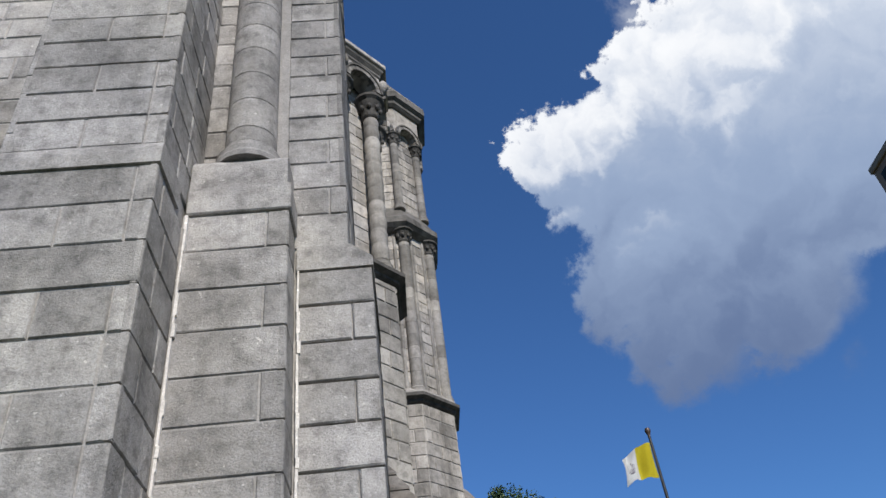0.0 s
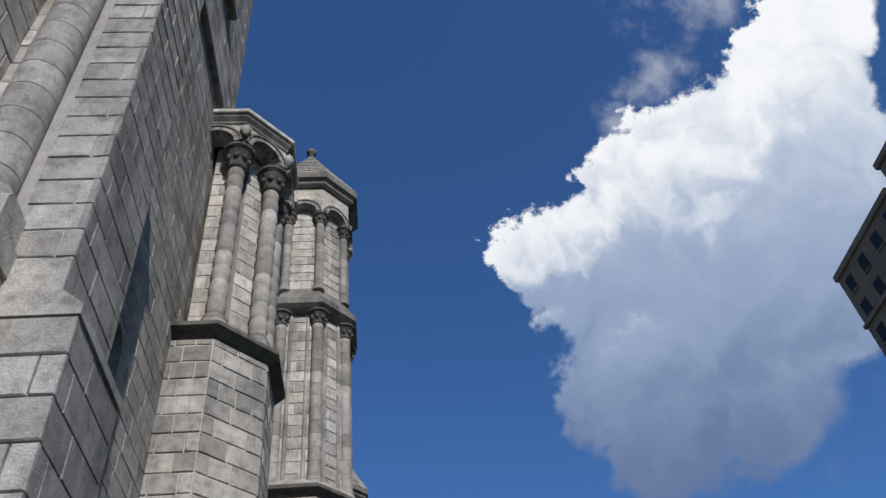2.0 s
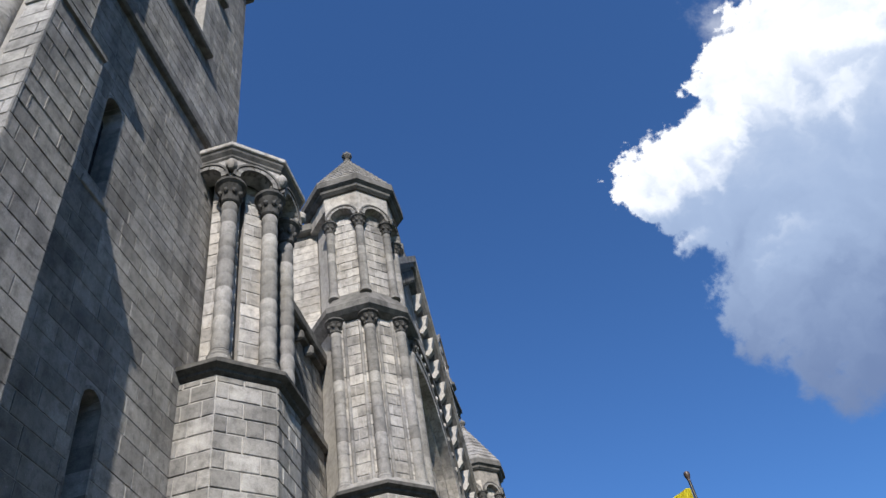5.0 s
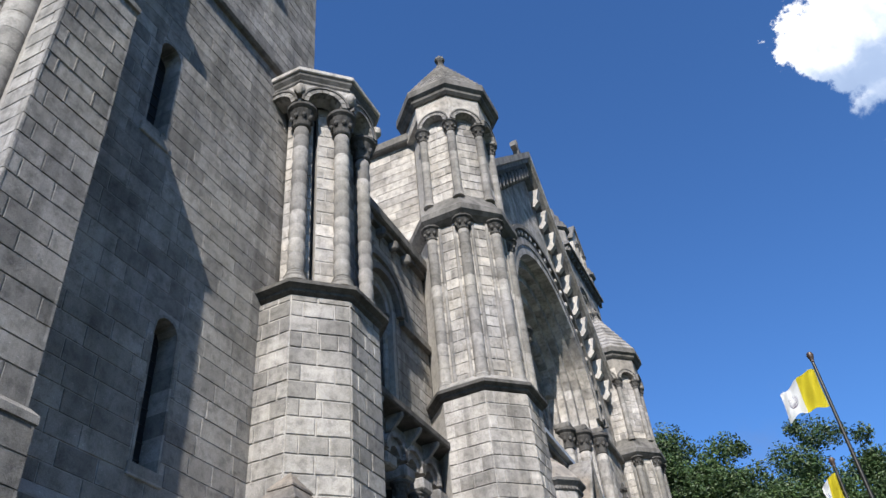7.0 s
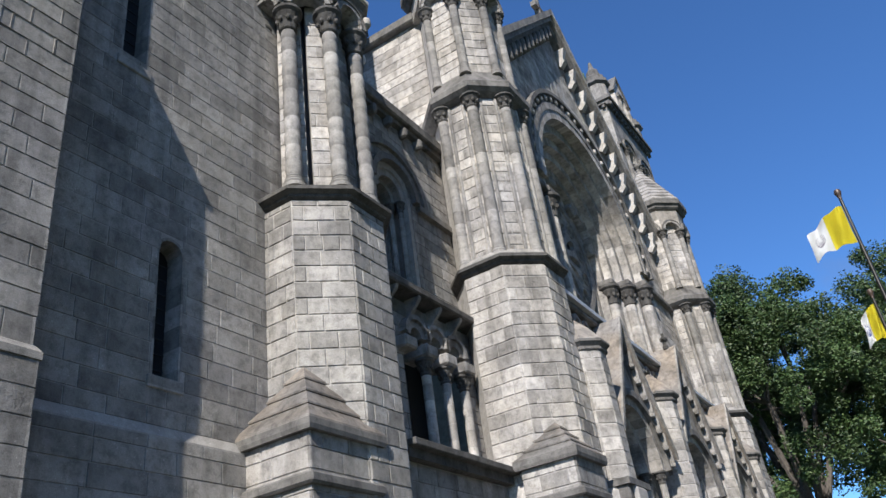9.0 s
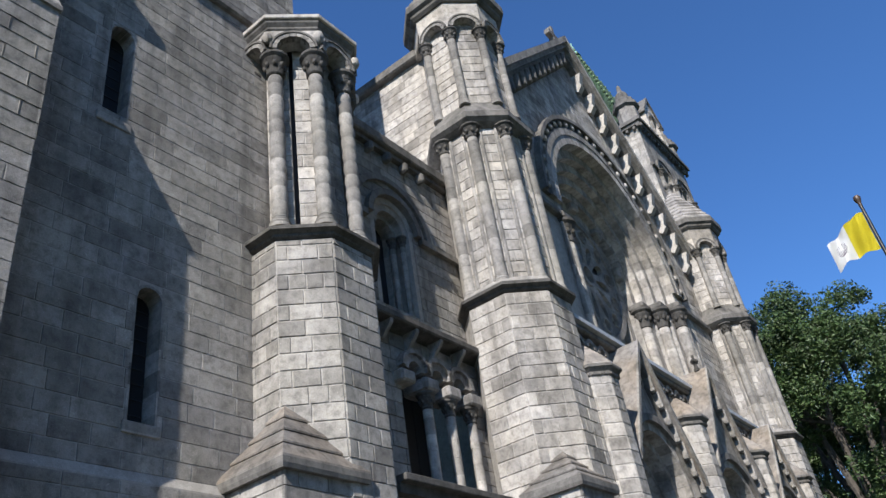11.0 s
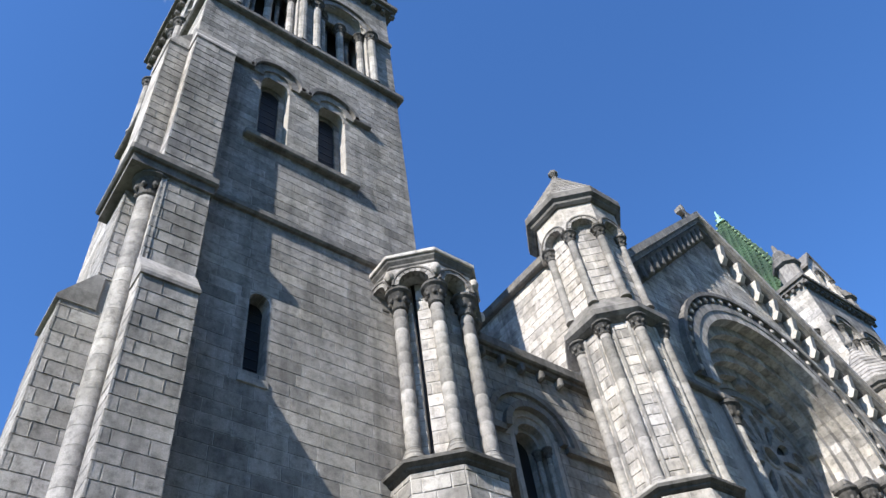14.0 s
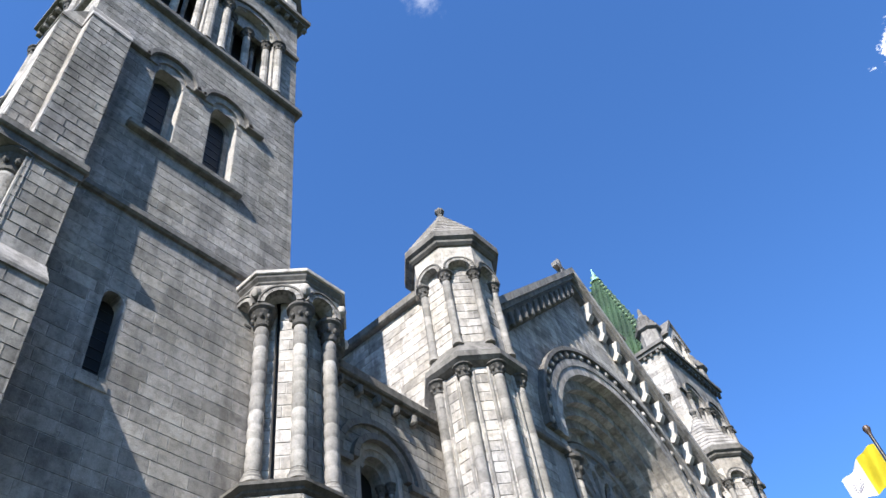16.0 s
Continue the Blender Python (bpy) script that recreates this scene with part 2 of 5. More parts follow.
# unseen walk, kept dark so that little sun bounces onto the facade
PAVE = plain("pavement_low_bounce", (0.09, 0.087, 0.083), 0.9, 0, 8, 0.25, 0.004)


def foliage():
    m, N, L, B = material("leaves")
    g = N.new("ShaderNodeNewGeometry")
    c = ramp(N, L, g.outputs["Random Per Island"], [(0, (0.02, 0.048, 0.012)), (0.5, (0.045, 0.088, 0.024)), (1, (0.09, 0.135, 0.045))])
    w = ramp(N, L, tex(N, L, "ShaderNodeTexNoise", 0.25, g.outputs["Position"], 3), [(0.35, 0.65), (0.65, 1.15)])
    L.new(mix(N, L, "MULTIPLY", 1.0, c, w), B.inputs["Base Color"])
    B.inputs["Roughness"].default_value = 0.55
    return m


LEAF = foliage()


# ---- building helpers ----
BASES = {}


def thing(name, base, label, category, group="", kind=""):
    ob = new(name)
    ob.location = base
    ob.empty_display_size = 0.3
    BASES[ob] = Vector(base)
    return tagged(ob, label, category, group, kind)


def origin(ob):
    p = Vector(ob.location)
    return p + origin(ob.parent) if ob.parent else p


def part(name, bm, mat, parent, label="", smooth=False, kind=""):
    """Links a bmesh, drawn in world places, as one mesh under a thing or under a part."""
    me = bpy.data.meshes.new(name)
    if parent is not None:
        bmesh.ops.translate(bm, verts=bm.verts, vec=-origin(parent))
    bmesh.ops.recalc_face_normals(bm, faces=bm.faces)
    bm.to_mesh(me)
    bm.free()
    me.materials.append(mat)
    if smooth:
        me.shade_smooth()
        me.set_sharp_from_angle(angle=radians(35))
    ob = new(name, me)
    ob.parent = parent
    return tagged(ob, label, "", "", kind)


def hull(bm, pts_low, pts_high):
    """A prism between two loops of equal length."""
    a = [bm.verts.new(p) for p in pts_low]
    b = [bm.verts.new(p) for p in pts_high]
    n = len(a)
    bm.faces.new(a[::-1]), bm.faces.new(b)
    for i in range(n):
        bm.faces.new((a[i], a[(i + 1) % n], b[(i + 1) % n], b[i]))


def box(x0, x1, y0, y1, z0, z1, bm=None, bevel=0.0):
    own = bmesh.new()
    hull(own, [(x0, y0, z0), (x1, y0, z0), (x1, y1, z0), (x0, y1, z0)], [(x0, y0, z1), (x1, y0, z1), (x1, y1, z1), (x0, y1, z1)])
    if bevel:
        bmesh.ops.bevel(own, geom=own.edges[:], offset=bevel, segments=1, affect="EDGES")
    return join(bm, own)


def join(bm, other):
    if bm is None:
        return other
    me = bpy.data.meshes.new("scratch")
    other.to_mesh(me)
    bm.from_mesh(me)
    other.free()
    bpy.data.meshes.remove(me)
    return bm


def extrude_profile(loop, axis, a, b, bm=None):
    """A prism of a closed loop of 2D points. axis 'x': points are (y, z); axis 'y': points are (x, z)."""
    own = bmesh.new()
    f = (lambda p, t: (t, p[0], p[1])) if axis == "x" else (lambda p, t: (p[0], t, p[1]))
    hull(own, [f(p, a) for p in loop], [f(p, b) for p in loop])
    bmesh.ops.recalc_face_normals(own, faces=own.faces)
    return join(bm, own)


def lathe(cx, cy, profile, n=16, turn=0.0, bm=None):
    """Turns a profile of (radius, z), closed at both ends. With n=8 the radius is the apothem of an octagon."""
    own = bmesh.new()
    k = 1 / math.cos(math.pi / n) if n == 8 else 1
    rings = []
    for r, z in profile:
        rings.append([own.verts.new((cx + r * k * math.cos(turn + 2 * math.pi * (i + 0.5) / n), cy + r * k * math.sin(turn + 2 * math.pi * (i + 0.5) / n), z)) for i in range(n)])
    for a, b in zip(rings, rings[1:]):
        for i in range(n):
            own.faces.new((a[i], a[(i + 1) % n], b[(i + 1) % n], b[i]))
    own.faces.new(rings[0][::-1]), own.faces.new(rings[-1])
    return join(bm, own)


def shaft_profile(r, z0, z1, drum=DRUM, bulge=0.0):
    """A column's shaft in drums with fine joints."""
    cuts = [z0] + [k * drum for k in range(int(z0 / drum) + 1, int(z1 / drum) + 1) if z0 + 0.05 < k * drum < z1 - 0.05] + [z1]
    out = []
    for a, b in zip(cuts, cuts[1:]):
        if bulge:
            out += [(r - bulge, a), (r - bulge * 0.35, a + (b - a) * 0.2), (r, a + (b - a) * 0.5), (r - bulge * 0.35, a + (b - a) * 0.8), (r - bulge, b)]
        else:
            out += [(r - 0.008, a), (r, a + 0.008), (r, b - 0.008), (r - 0.008, b)]
    return out


def column(parent, x, y, r, z0, z1, mat=None, cap=True, cap_h=0.55, base=True, seg=14, bulge=0.0):
    """A drum column with a moulded base and a leafy capital."""
    zc = z1 - (cap_h if cap else 0)
    zb = z0 + (0.28 if base else 0)
    col = part("column", lathe(x, y, shaft_profile(r, zb, zc, DRUM, bulge), seg), mat or SHAFT, parent, smooth=True)
    if base:
        part("base", lathe(x, y, [(r * 1.35, z0), (r * 1.35, z0 + 0.08), (r * 1.28, z0 + 0.1), (r * 1.32, z0 + 0.15), (r * 1.1, z0 + 0.2), (r * 1.12, z0 + 0.25), (r * 1.0, zb)], seg), SHAFT, col, smooth=True)
    if cap:
        bm = lathe(x, y, [(r * 1.02, zc), (r * 1.18, zc + 0.04), (r * 1.05, zc + 0.08), (r * 1.15, zc + cap_h * 0.4), (r * 1.65, zc + cap_h * 0.68), (r * 1.5, zc + cap_h * 0.7), (r * 1.55, zc + cap_h * 0.76), (r * 1.95, zc + cap_h * 0.86), (r * 1.95, z1 - 0.02), (r * 1.85, z1)], seg)
        for i in range(8):
            a = 2 * math.pi * i / 8
            leaf = bmesh.new()
            bmesh.ops.create_icosphere(leaf, subdivisions=1, radius=r * 0.42)
            bmesh.ops.transform(leaf, matrix=Matrix.Translation((x + r * 1.3 * math.cos(a), y + r * 1.3 * math.sin(a), zc + cap_h * 0.47)) @ Matrix.Diagonal((0.8, 0.8, 1.25, 1)), verts=leaf.verts)
            join(bm, leaf)
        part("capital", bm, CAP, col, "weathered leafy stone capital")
    return col


def arch_loop(y0, y1, z0, spring, n=14):
    """Outline of a round-headed opening as (y, z)."""
    c, r = (y0 + y1) / 2, (y1 - y0) / 2
    return [(y0, z0), (y1, z0)] + [(c + r * math.cos(math.pi * i / n), spring + r * math.sin(math.pi * i / n)) for i in range(n + 1)]


def arch_ring(axis, at0, at1, c, spring, r0, r1, n=14, start=0.0, end=math.pi, bm=None):
    """A ring of voussoirs between two radii, each a bevelled stone of its own."""
    bm = bm or bmesh.new()
    f = (lambda p, t: (t, p[0], p[1])) if axis == "x" else (lambda p, t: (p[0], t, p[1]))
    for i in range(n):
        g = 0.006 / r1
        a, b = start + (end - start) * i / n + g, start + (end - start) * (i + 1) / n - g
        m = (a + b) / 2
        loop = [(c + r * math.cos(t), spring + r * math.sin(t)) for r, t in ((r0, a), (r1, a), (r1, m), (r1, b), (r0, b), (r0, m))]
        own = bmesh.new()
        hull(own, [f(p, at0) for p in loop], [f(p, at1) for p in loop])
        join(bm, own)
    return bm


def stones(parent, axis, at0, at1, c, spring, r0, r1, n, mat, start=0.0, end=math.pi):
    """The same ring with every voussoir a part of its own."""
    for i in range(n):
        a, b = start + (end - start) * i / n, start + (end - start) * (i + 1) / n
        part("voussoir", arch_ring(axis, at0, at1, c, spring, r0, r1, 1, a, b), mat, parent)


def cut(ob, cutters):
    """Takes the cutters' prisms out of a part."""
    bm = None
    for c in cutters:
        bm = join(bm, c)
    bmesh.ops.translate(bm, verts=bm.verts, vec=-origin(ob))
    bmesh.ops.recalc_face_normals(bm, faces=bm.faces)
    me = bpy.data.meshes.new("cutter")
    bm.to_mesh(me)
    bm.free()
    tool = new("cutter", me)
    tool.matrix_world = Matrix.Translation(origin(ob))
    mod = ob.modifiers.new("cut", "BOOLEAN")
    mod.operation, mod.solver, mod.object = "DIFFERENCE", "EXACT", tool
    bpy.context.view_layer.update()
    got = bpy.data.meshes.new_from_object(ob.evaluated_get(bpy.context.evaluated_depsgraph_get()))
    ob.modifiers.clear()
    ob.data = got
    bpy.data.objects.remove(tool)


# ---- coursed masonry: gathered here, laid at the end ----
COURSE = 0.374
MASONRY = {}


def ashlar(owner, at, along, out, width, z0, z1, holes=(), mat=None, seed=1, length=0.85, course=COURSE, quoin=0.0, sink=0.019, phase=0.0, tail=0.0, tails=2):
    """Courses of blocks on a face that starts at `at` and runs along a level direction. holes: (u0, u1, z0, spring or None, z1)."""
    rng = random.Random(seed)
    marks = [phase + k * course for k in range(int((z0 - phase) / course) - 1, int((z1 - phase) / course) + 2)]
    levels = [z0] + [z for z in marks if z0 + 0.08 < z < z1 - 0.08] + [z1]
    at, along, out = Vector(at), Vector(along).normalized(), Vector(out).normalized()
    for row, (a, b) in enumerate(zip(levels, levels[1:])):
        mid = (a + b) / 2
        cuts = []
        for u0, u1, za, spring, zb in holes:
            if za < mid < zb:
                c, r = (u0 + u1) / 2, (u1 - u0) / 2
                half = r
                if spring is not None and mid > spring:
                    half = math.sqrt(max(0.0, 1 - ((mid - spring) / max(zb - spring, 1e-6)) ** 2)) * r
                cuts.append((c - half, c + half))
        marks = [0.0]
        first = True
        while marks[-1] < width:
            step = length * rng.uniform(0.65, 1.35)
            if first:
                step = (quoin * (1.0 if row % 2 else 0.45)) if quoin else step * (0.5 if row % 2 else 1.0)
                first = False
            marks.append(marks[-1] + step)
        marks[-1] = width
        if len(marks) > 2 and width - marks[-2] < 0.22:
            marks.pop(-2)
        if tail and (tails == 2 and row % 5 != 3 or row % 2 == tails):
            marks = [m for m in marks if m < width - tail - 0.3] + [width - tail, width]
        for u, v in zip(marks, marks[1:]):
            spans = [(u, v)]
            for c0, c1 in cuts:
                spans = [s for p, q in spans for s in ((p, min(q, c0)), (max(p, c1), q)) if s[1] - s[0] > 0.05]
            for p, q in spans:
                middle = at + along * ((p + q) / 2)
                MASONRY.setdefault(owner, []).append((middle.x, middle.y, mid, along.x, along.y, out.x, out.y, q - p, b - a, rng.uniform(0.0, 0.007) - sink, mat or STONE))


def octagon_faces(cx, cy, ap):
    """The eight faces of an octagon: start, direction, normal, width."""
    s = 2 * ap * math.tan(math.pi / 8)
    for i in range(8):
        a = i * math.pi / 4
        n = Vector((math.cos(a), math.sin(a), 0))
        t = Vector((-n.y, n.x, 0))
        yield Vector((cx, cy, 0)) + n * ap - t * s / 2, t, n, s

# ---- ground ----
ground = thing("ground", (0, 0, -0.32), "mown lawn that reaches the horizon", "ground", kind="structure")
bm = bmesh.new()
bmesh.ops.create_grid(bm, x_segments=8, y_segments=8, size=1800)
bmesh.ops.translate(bm, verts=bm.verts, vec=(0, 0, -0.32))
part("lawn", bm, LAWN, ground)
pavement = thing("pavement", (6, 10, -0.3), "unseen dark walk before the church, limits bounced light", "pavement", kind="structure")
part("paving", box(1.5, 13.5, -20, 70, -0.6, -0.3), PAVE, pavement)
part("kerb", box(13.5, 13.7, -20, 70, -0.6, -0.22, bevel=0.02), PAVE, pavement)

AXIS = 31.8            # the facade's middle, in y
TX, TW = -1.5, 8.4     # the towers' front plane and width


# ---- towers ----
def tower(y0, back=0.0):
    Y = lambda y: y + y0 - 5.5
    ob = thing("bell_tower", (TX - TW / 2, Y(9.7), -0.32), "tall square grey granite bell tower with round-arched belfry openings", "tower", "pair of bell towers")
    x0, x1 = TX - TW, TX
    body = part("wall", box(x0 + 0.03, x1 - 0.01, Y(5.515), Y(13.92), -0.3, 39.3), MORTAR, ob)
    lows = [(Y(9.5), Y(10.09), 6.9, 9.35), (Y(8.37), Y(8.98), 13.3, 15.75)]
    lancets = [(Y(8.0), Y(9.08), 23.0, 26.5), (Y(10.25), Y(11.33), 23.0, 26.5)]
    bells = [(Y(6.85), Y(9.15), 31.3, 35.4), (Y(10.3), Y(12.6), 31.3, 35.4)]
    cutters = [extrude_profile(arch_loop(a, b, z, s), "x", x1 - d, x1 + 0.2) for group, d in ((lows, 0.5), (lancets, 0.6), (bells, 1.3)) for a, b, z, s in group]
    cutters += [extrude_profile(arch_loop(x1 - (b - Y(5.5)), x1 - (a - Y(5.5)), z, s), "y", Y(5.3), Y(6.8)) for a, b, z, s in bells]
    cut(body, cutters)
    for a, b, z, s in lows:
        c, r = (a + b) / 2, (b - a) / 2
        win = part("window", extrude_profile(arch_loop(a - 0.02, b + 0.02, z, s), "x", x1 - 0.46, x1 - 0.42), GLASS_AND_SHADE, ob, "narrow round-headed window with dark leaded glass")
        part("frame", arch_ring("x", x1 - 0.44, x1 - 0.002, c, s, r - 0.03, r + 0.03, 8, bm=box(x1 - 0.44, x1 - 0.002, b - 0.03, b + 0.03, z, s, box(x1 - 0.44, x1 - 0.002, a - 0.03, a + 0.03, z, s))), SHAFT, win)
        part("sill", box(x1 - 0.45, x1 + 0.04, a - 0.08, b + 0.08, z - 0.22, z, bevel=0.015), SHAFT, win)
        bars = bmesh.new()
        for k in range(1, int((s - z) / 0.3) + 1):
            box(x1 - 0.42, x1 - 0.40, a, b, z + 0.3 * k, z + 0.3 * k + 0.02, bars)
        part("leading", bars, LEAD, win, kind="stuff")
    for a, b, z, s in lancets:
        c, r = (a + b) / 2, (b - a) / 2
        win = part("window", extrude_profile(arch_loop(a + 0.2, b - 0.2, z, s), "x", x1 - 0.56, x1 - 0.50), GLASS_AND_SHADE, ob, "tall lancet window with dark glass in a deep reveal")
        fr = arch_ring("x", x1 - 0.58, x1 - 0.42, c, s, r - 0.2, r - 0.001, 9)
        box(x1 - 0.58, x1 - 0.42, a + 0.001, a + 0.2, z, s, fr), box(x1 - 0.58, x1 - 0.42, b - 0.2, b - 0.001, z, s, fr)
        part("frame", fr, SHAFT, win)
        bars = bmesh.new()
        for k in range(1, 9):
            box(x1 - 0.5, x1 - 0.48, a + 0.14, b - 0.14, z + 0.42 * k, z + 0.42 * k + 0.03, bars)
        part("leading", bars, LEAD, win, kind="stuff")
        hood = part("hood_mould", arch_ring("x", x1 - 0.1, x1 + 0.07, c, s + 0.35, r + 0.02, r + 0.36, 11), STONE, ob, kind="stuff")
        part("label", arch_ring("x", x1 - 0.1, x1 + 0.2, c, s + 0.35, r + 0.38, r + 0.54, 11), TRIM, hood, kind="stuff")
    # the arches' label runs on level between and beside them
    for a, b in ((Y(6.85), Y(7.6)), (Y(9.4), Y(9.86)), (Y(11.65), Y(12.4))):
        part("string_course", box(x1 - 0.1, x1 + 0.2, a, b, 26.85, 27.1, bevel=0.03), TRIM, ob)
    part("string_course", box(x1 - 0.1, x1 + 0.24, Y(7.6), Y(11.75), 22.55, 22.85, bevel=0.05), TRIM, ob)
    # string courses and cornices round the tower
    for z, h, o in ((18.95, 0.3, 0.16), (30.55, 0.35, 0.24)):
        part("string_course", box(x0 - o, x1 + o, Y(5.5) - o, Y(13.95) + o, z, z + h, bevel=0.06), TRIM, ob)
    # belfry
    for face in ("front", "side"):
        for a, b, z, s in bells:
            c, r = (a + b) / 2, (b - a) / 2
            if face == "front":
                P = lambda u, d: (x1 - d, u)
                part("hood_mould", arch_ring("x", x1 - 0.2, x1 + 0.08, c, s, r + 0.01, r + 0.34, 13), STONE, ob, kind="stuff")
                part("hood_label", arch_ring("x", x1 - 0.1, x1 + 0.18, c, s, r + 0.36, r + 0.46, 13), TRIM, ob, kind="stuff")
                # flat near-black sheet added to stand for the belfry's dark interior
                part("louvre", box(x1 - 1.3, x1 - 1.25, a, b, z, s + r), GLASS_AND_SHADE, ob, "black sheet for the unlit belfry inside")
                part("tympanum", extrude_profile([(a, s - 0.1), (b, s - 0.1)] + arch_loop(a, b, z, s)[2:], "x", x1 - 0.5, x1 - 0.3), STONE_PALE, ob)
            else:
                P = lambda u, d: (x1 - (u - Y(5.5)), Y(5.5) + d)
                c2 = x1 - (c - Y(5.5))
                part("hood_mould", arch_ring("y", Y(5.5) - 0.08, Y(5.7), c2, s, r + 0.01, r + 0.34, 13), STONE, ob, kind="stuff")
                part("tympanum", extrude_profile([(c2 - r, s - 0.1), (c2 + r, s - 0.1)] + arch_loop(c2 - r, c2 + r, z, s)[2:], "y", Y(5.95), Y(6.2)), STONE_PALE, ob)
            for u, d, rr in ((c, 0.4, 0.17), (a + 0.18, 0.3, 0.16), (b - 0.18, 0.3, 0.16), (c - 0.55, 0.75, 0.1), (c + 0.55, 0.75, 0.1), (a - 0.25, -0.05, 0.18), (b + 0.25, -0.05, 0.18)):
                px, py = P(u, d)
                column(ob, px, py, rr, 30.9, 35.4, cap_h=0.6, seg=10)
    part("string_course", box(x1 - 0.1, x1 + 0.17, Y(5.5), Y(6.3), 35.4, 35.65), TRIM, ob)
    part("string_course", box(x1 - 0.1, x1 + 0.17, Y(13.15), Y(13.95), 35.4, 35.65), TRIM, ob)
    part("string_course", box(x1 - 0.1, x1 + 0.17, Y(9.66), Y(9.8), 35.4, 35.65), TRIM, ob)
    cor = part("cornice", box(x0 - 0.3, x1 + 0.3, Y(5.2), Y(14.25), 39.2, 39.45, box(x0 - 0.46, x1 + 0.46, Y(5.04), Y(14.41), 39.45, 39.75)), TRIM, ob)
    for k in range(17):
        y = Y(5.2) + 9.05 * k / 16
        part("corbel", box(x1, x1 + 0.26, y - 0.11, y + 0.11, 38.9, 39.2, bevel=0.04), TRIM, cor)
        xx = x0 - 0.3 + 9.0 * k / 16
        part("corbel", box(xx - 0.11, xx + 0.11, Y(5.24), Y(5.5), 38.9, 39.2, bevel=0.04), TRIM, cor)
    # corner pinnacles, pediments and the tiled roof
    for px, py in ((x1 - 0.55, Y(6.1)), (x1 - 0.55, Y(13.35)), (x0 + 0.55, Y(6.1)), (x0 + 0.55, Y(13.35))):
        pin = part("pinnacle", lathe(px, py, [(0.75, 39.9), (0.75, 41.4)], 8), STONE_PALE, ob)
        part("cap", lathe(px, py, [(0.8, 41.4), (0.98, 41.55), (0.98, 41.8), (0.8, 41.85), (0.78, 42.3), (0.5, 42.6), (0.47, 43.1), (0.2, 43.5), (0.12, 44.1), (0.0, 44.3)], 8), TRIM, pin)
    for k, axis in enumerate(("x", "y", "x", "y")):
        lo, hi = ((x1 - 0.5, x1 + 0.25), (Y(5.25), Y(6.0)), (x0 - 0.25, x0 + 0.5), (Y(13.45), Y(14.2)))[k]
        c = Y(9.72) if axis == "x" else (x0 + x1) / 2
        gab = part("pediment", extrude_profile([(c - 1.55, 39.9), (c + 1.55, 39.9), (c + 1.55, 42.4), (c, 44.3), (c - 1.55, 42.4)], axis, lo, hi), STONE_PALE, ob)
        cut(gab, [extrude_profile(arch_loop(c - 0.75, c + 0.75, 40.4, 41.9), axis, lo - 0.2, hi + 0.2)])
        part("coping", extrude_profile([(c - 1.8, 42.2), (c - 1.8, 42.45), (c, 44.75), (c + 1.8, 42.45), (c + 1.8, 42.2), (c, 44.35)], axis, lo - 0.12, hi + 0.12), TRIM, gab)
        part("hood_mould", arch_ring(axis, lo - 0.07, hi + 0.07, c, 41.9, 0.76, 0.98, 9), STONE, gab, kind="stuff")
        # near-black back stands for the shade inside the niche
        part("niche_back", extrude_profile(arch_loop(c - 0.76, c + 0.76, 40.4, 41.9), axis, (lo + hi) / 2 - 0.06, (lo + hi) / 2), GLASS_AND_SHADE, gab)
        for s in (-0.95, 0.95):
            p = (hi + 0.05 if k == 0 else lo - 0.05, c + s) if axis == "x" else (c + s, lo - 0.05 if k == 1 else hi + 0.05)
            column(gab, p[0], p[1], 0.12, 39.95, 41.9, cap_h=0.35, seg=8)
    cx, cy = (x0 + x1) / 2, Y(9.72)
    roof = part("roof", extrude_profile([(cx - 3.3, 39.9), (cx + 3.3, 39.9), (cx, 54.1)], "y", cy - 0.01, cy + 0.01), GREEN, ob)
    tiles = bmesh.new()
    for k in range(46):
        a, b = k / 46, (k + 1) / 46
        r0, r1 = 3.4 * (1 - a) + 0.05, 3.4 * (1 - b) + 0.02
        za, zb = 39.9 + 14.4 * a, 39.9 + 14.4 * b
        hull(tiles, [(cx - r0, cy - r0, za), (cx + r0, cy - r0, za), (cx + r0, cy + r0, za), (cx - r0, cy + r0, za)], [(cx - r1, cy - r1, zb), (cx + r1, cy - r1, zb), (cx + r1, cy + r1, zb), (cx - r1, cy + r1, zb)])
    part("tiles", tiles, GREEN, roof, "green glazed roof tiles", kind="stuff")
    # rows of half-round cover tiles up every slope, and pale knobs along the hips
    verts, faces = [], []
    for k in range(34):
        a, b = k / 34, (k + 0.8) / 34
        r0, r1, za, zb = 3.4 * (1 - a) + 0.05, 3.4 * (1 - b) + 0.05, 39.9 + 14.4 * a, 39.9 + 14.4 * b
        for j in range(-7, 8):
            u = 0.46 * j
            if abs(u) > r1 - 0.1:
                continue
            for c, s in ((1, 0), (0, 1), (-1, 0), (0, -1)):
                n0 = len(verts)
                for r, z in ((r0, za), (r1, zb)):
                    for w, d in ((-0.11, 0), (0, 0.13), (0.11, 0)):
                        p, q = r + d, u + w
                        verts.append((cx + p * c - q * s - origin(roof).x, cy + p * s + q * c - origin(roof).y, z - origin(roof).z))
                faces += [(n0, n0 + 1, n0 + 4, n0 + 3), (n0 + 1, n0 + 2, n0 + 5, n0 + 4), (n0, n0 + 2, n0 + 1)]
    me = bpy.data.meshes.new("cover_tiles")
    me.from_pydata(verts, [], faces)
    me.materials.append(GREEN)
    rows = new("cover_tiles", me)
    rows.parent = roof
    tagged(rows, "", "", "", "stuff")
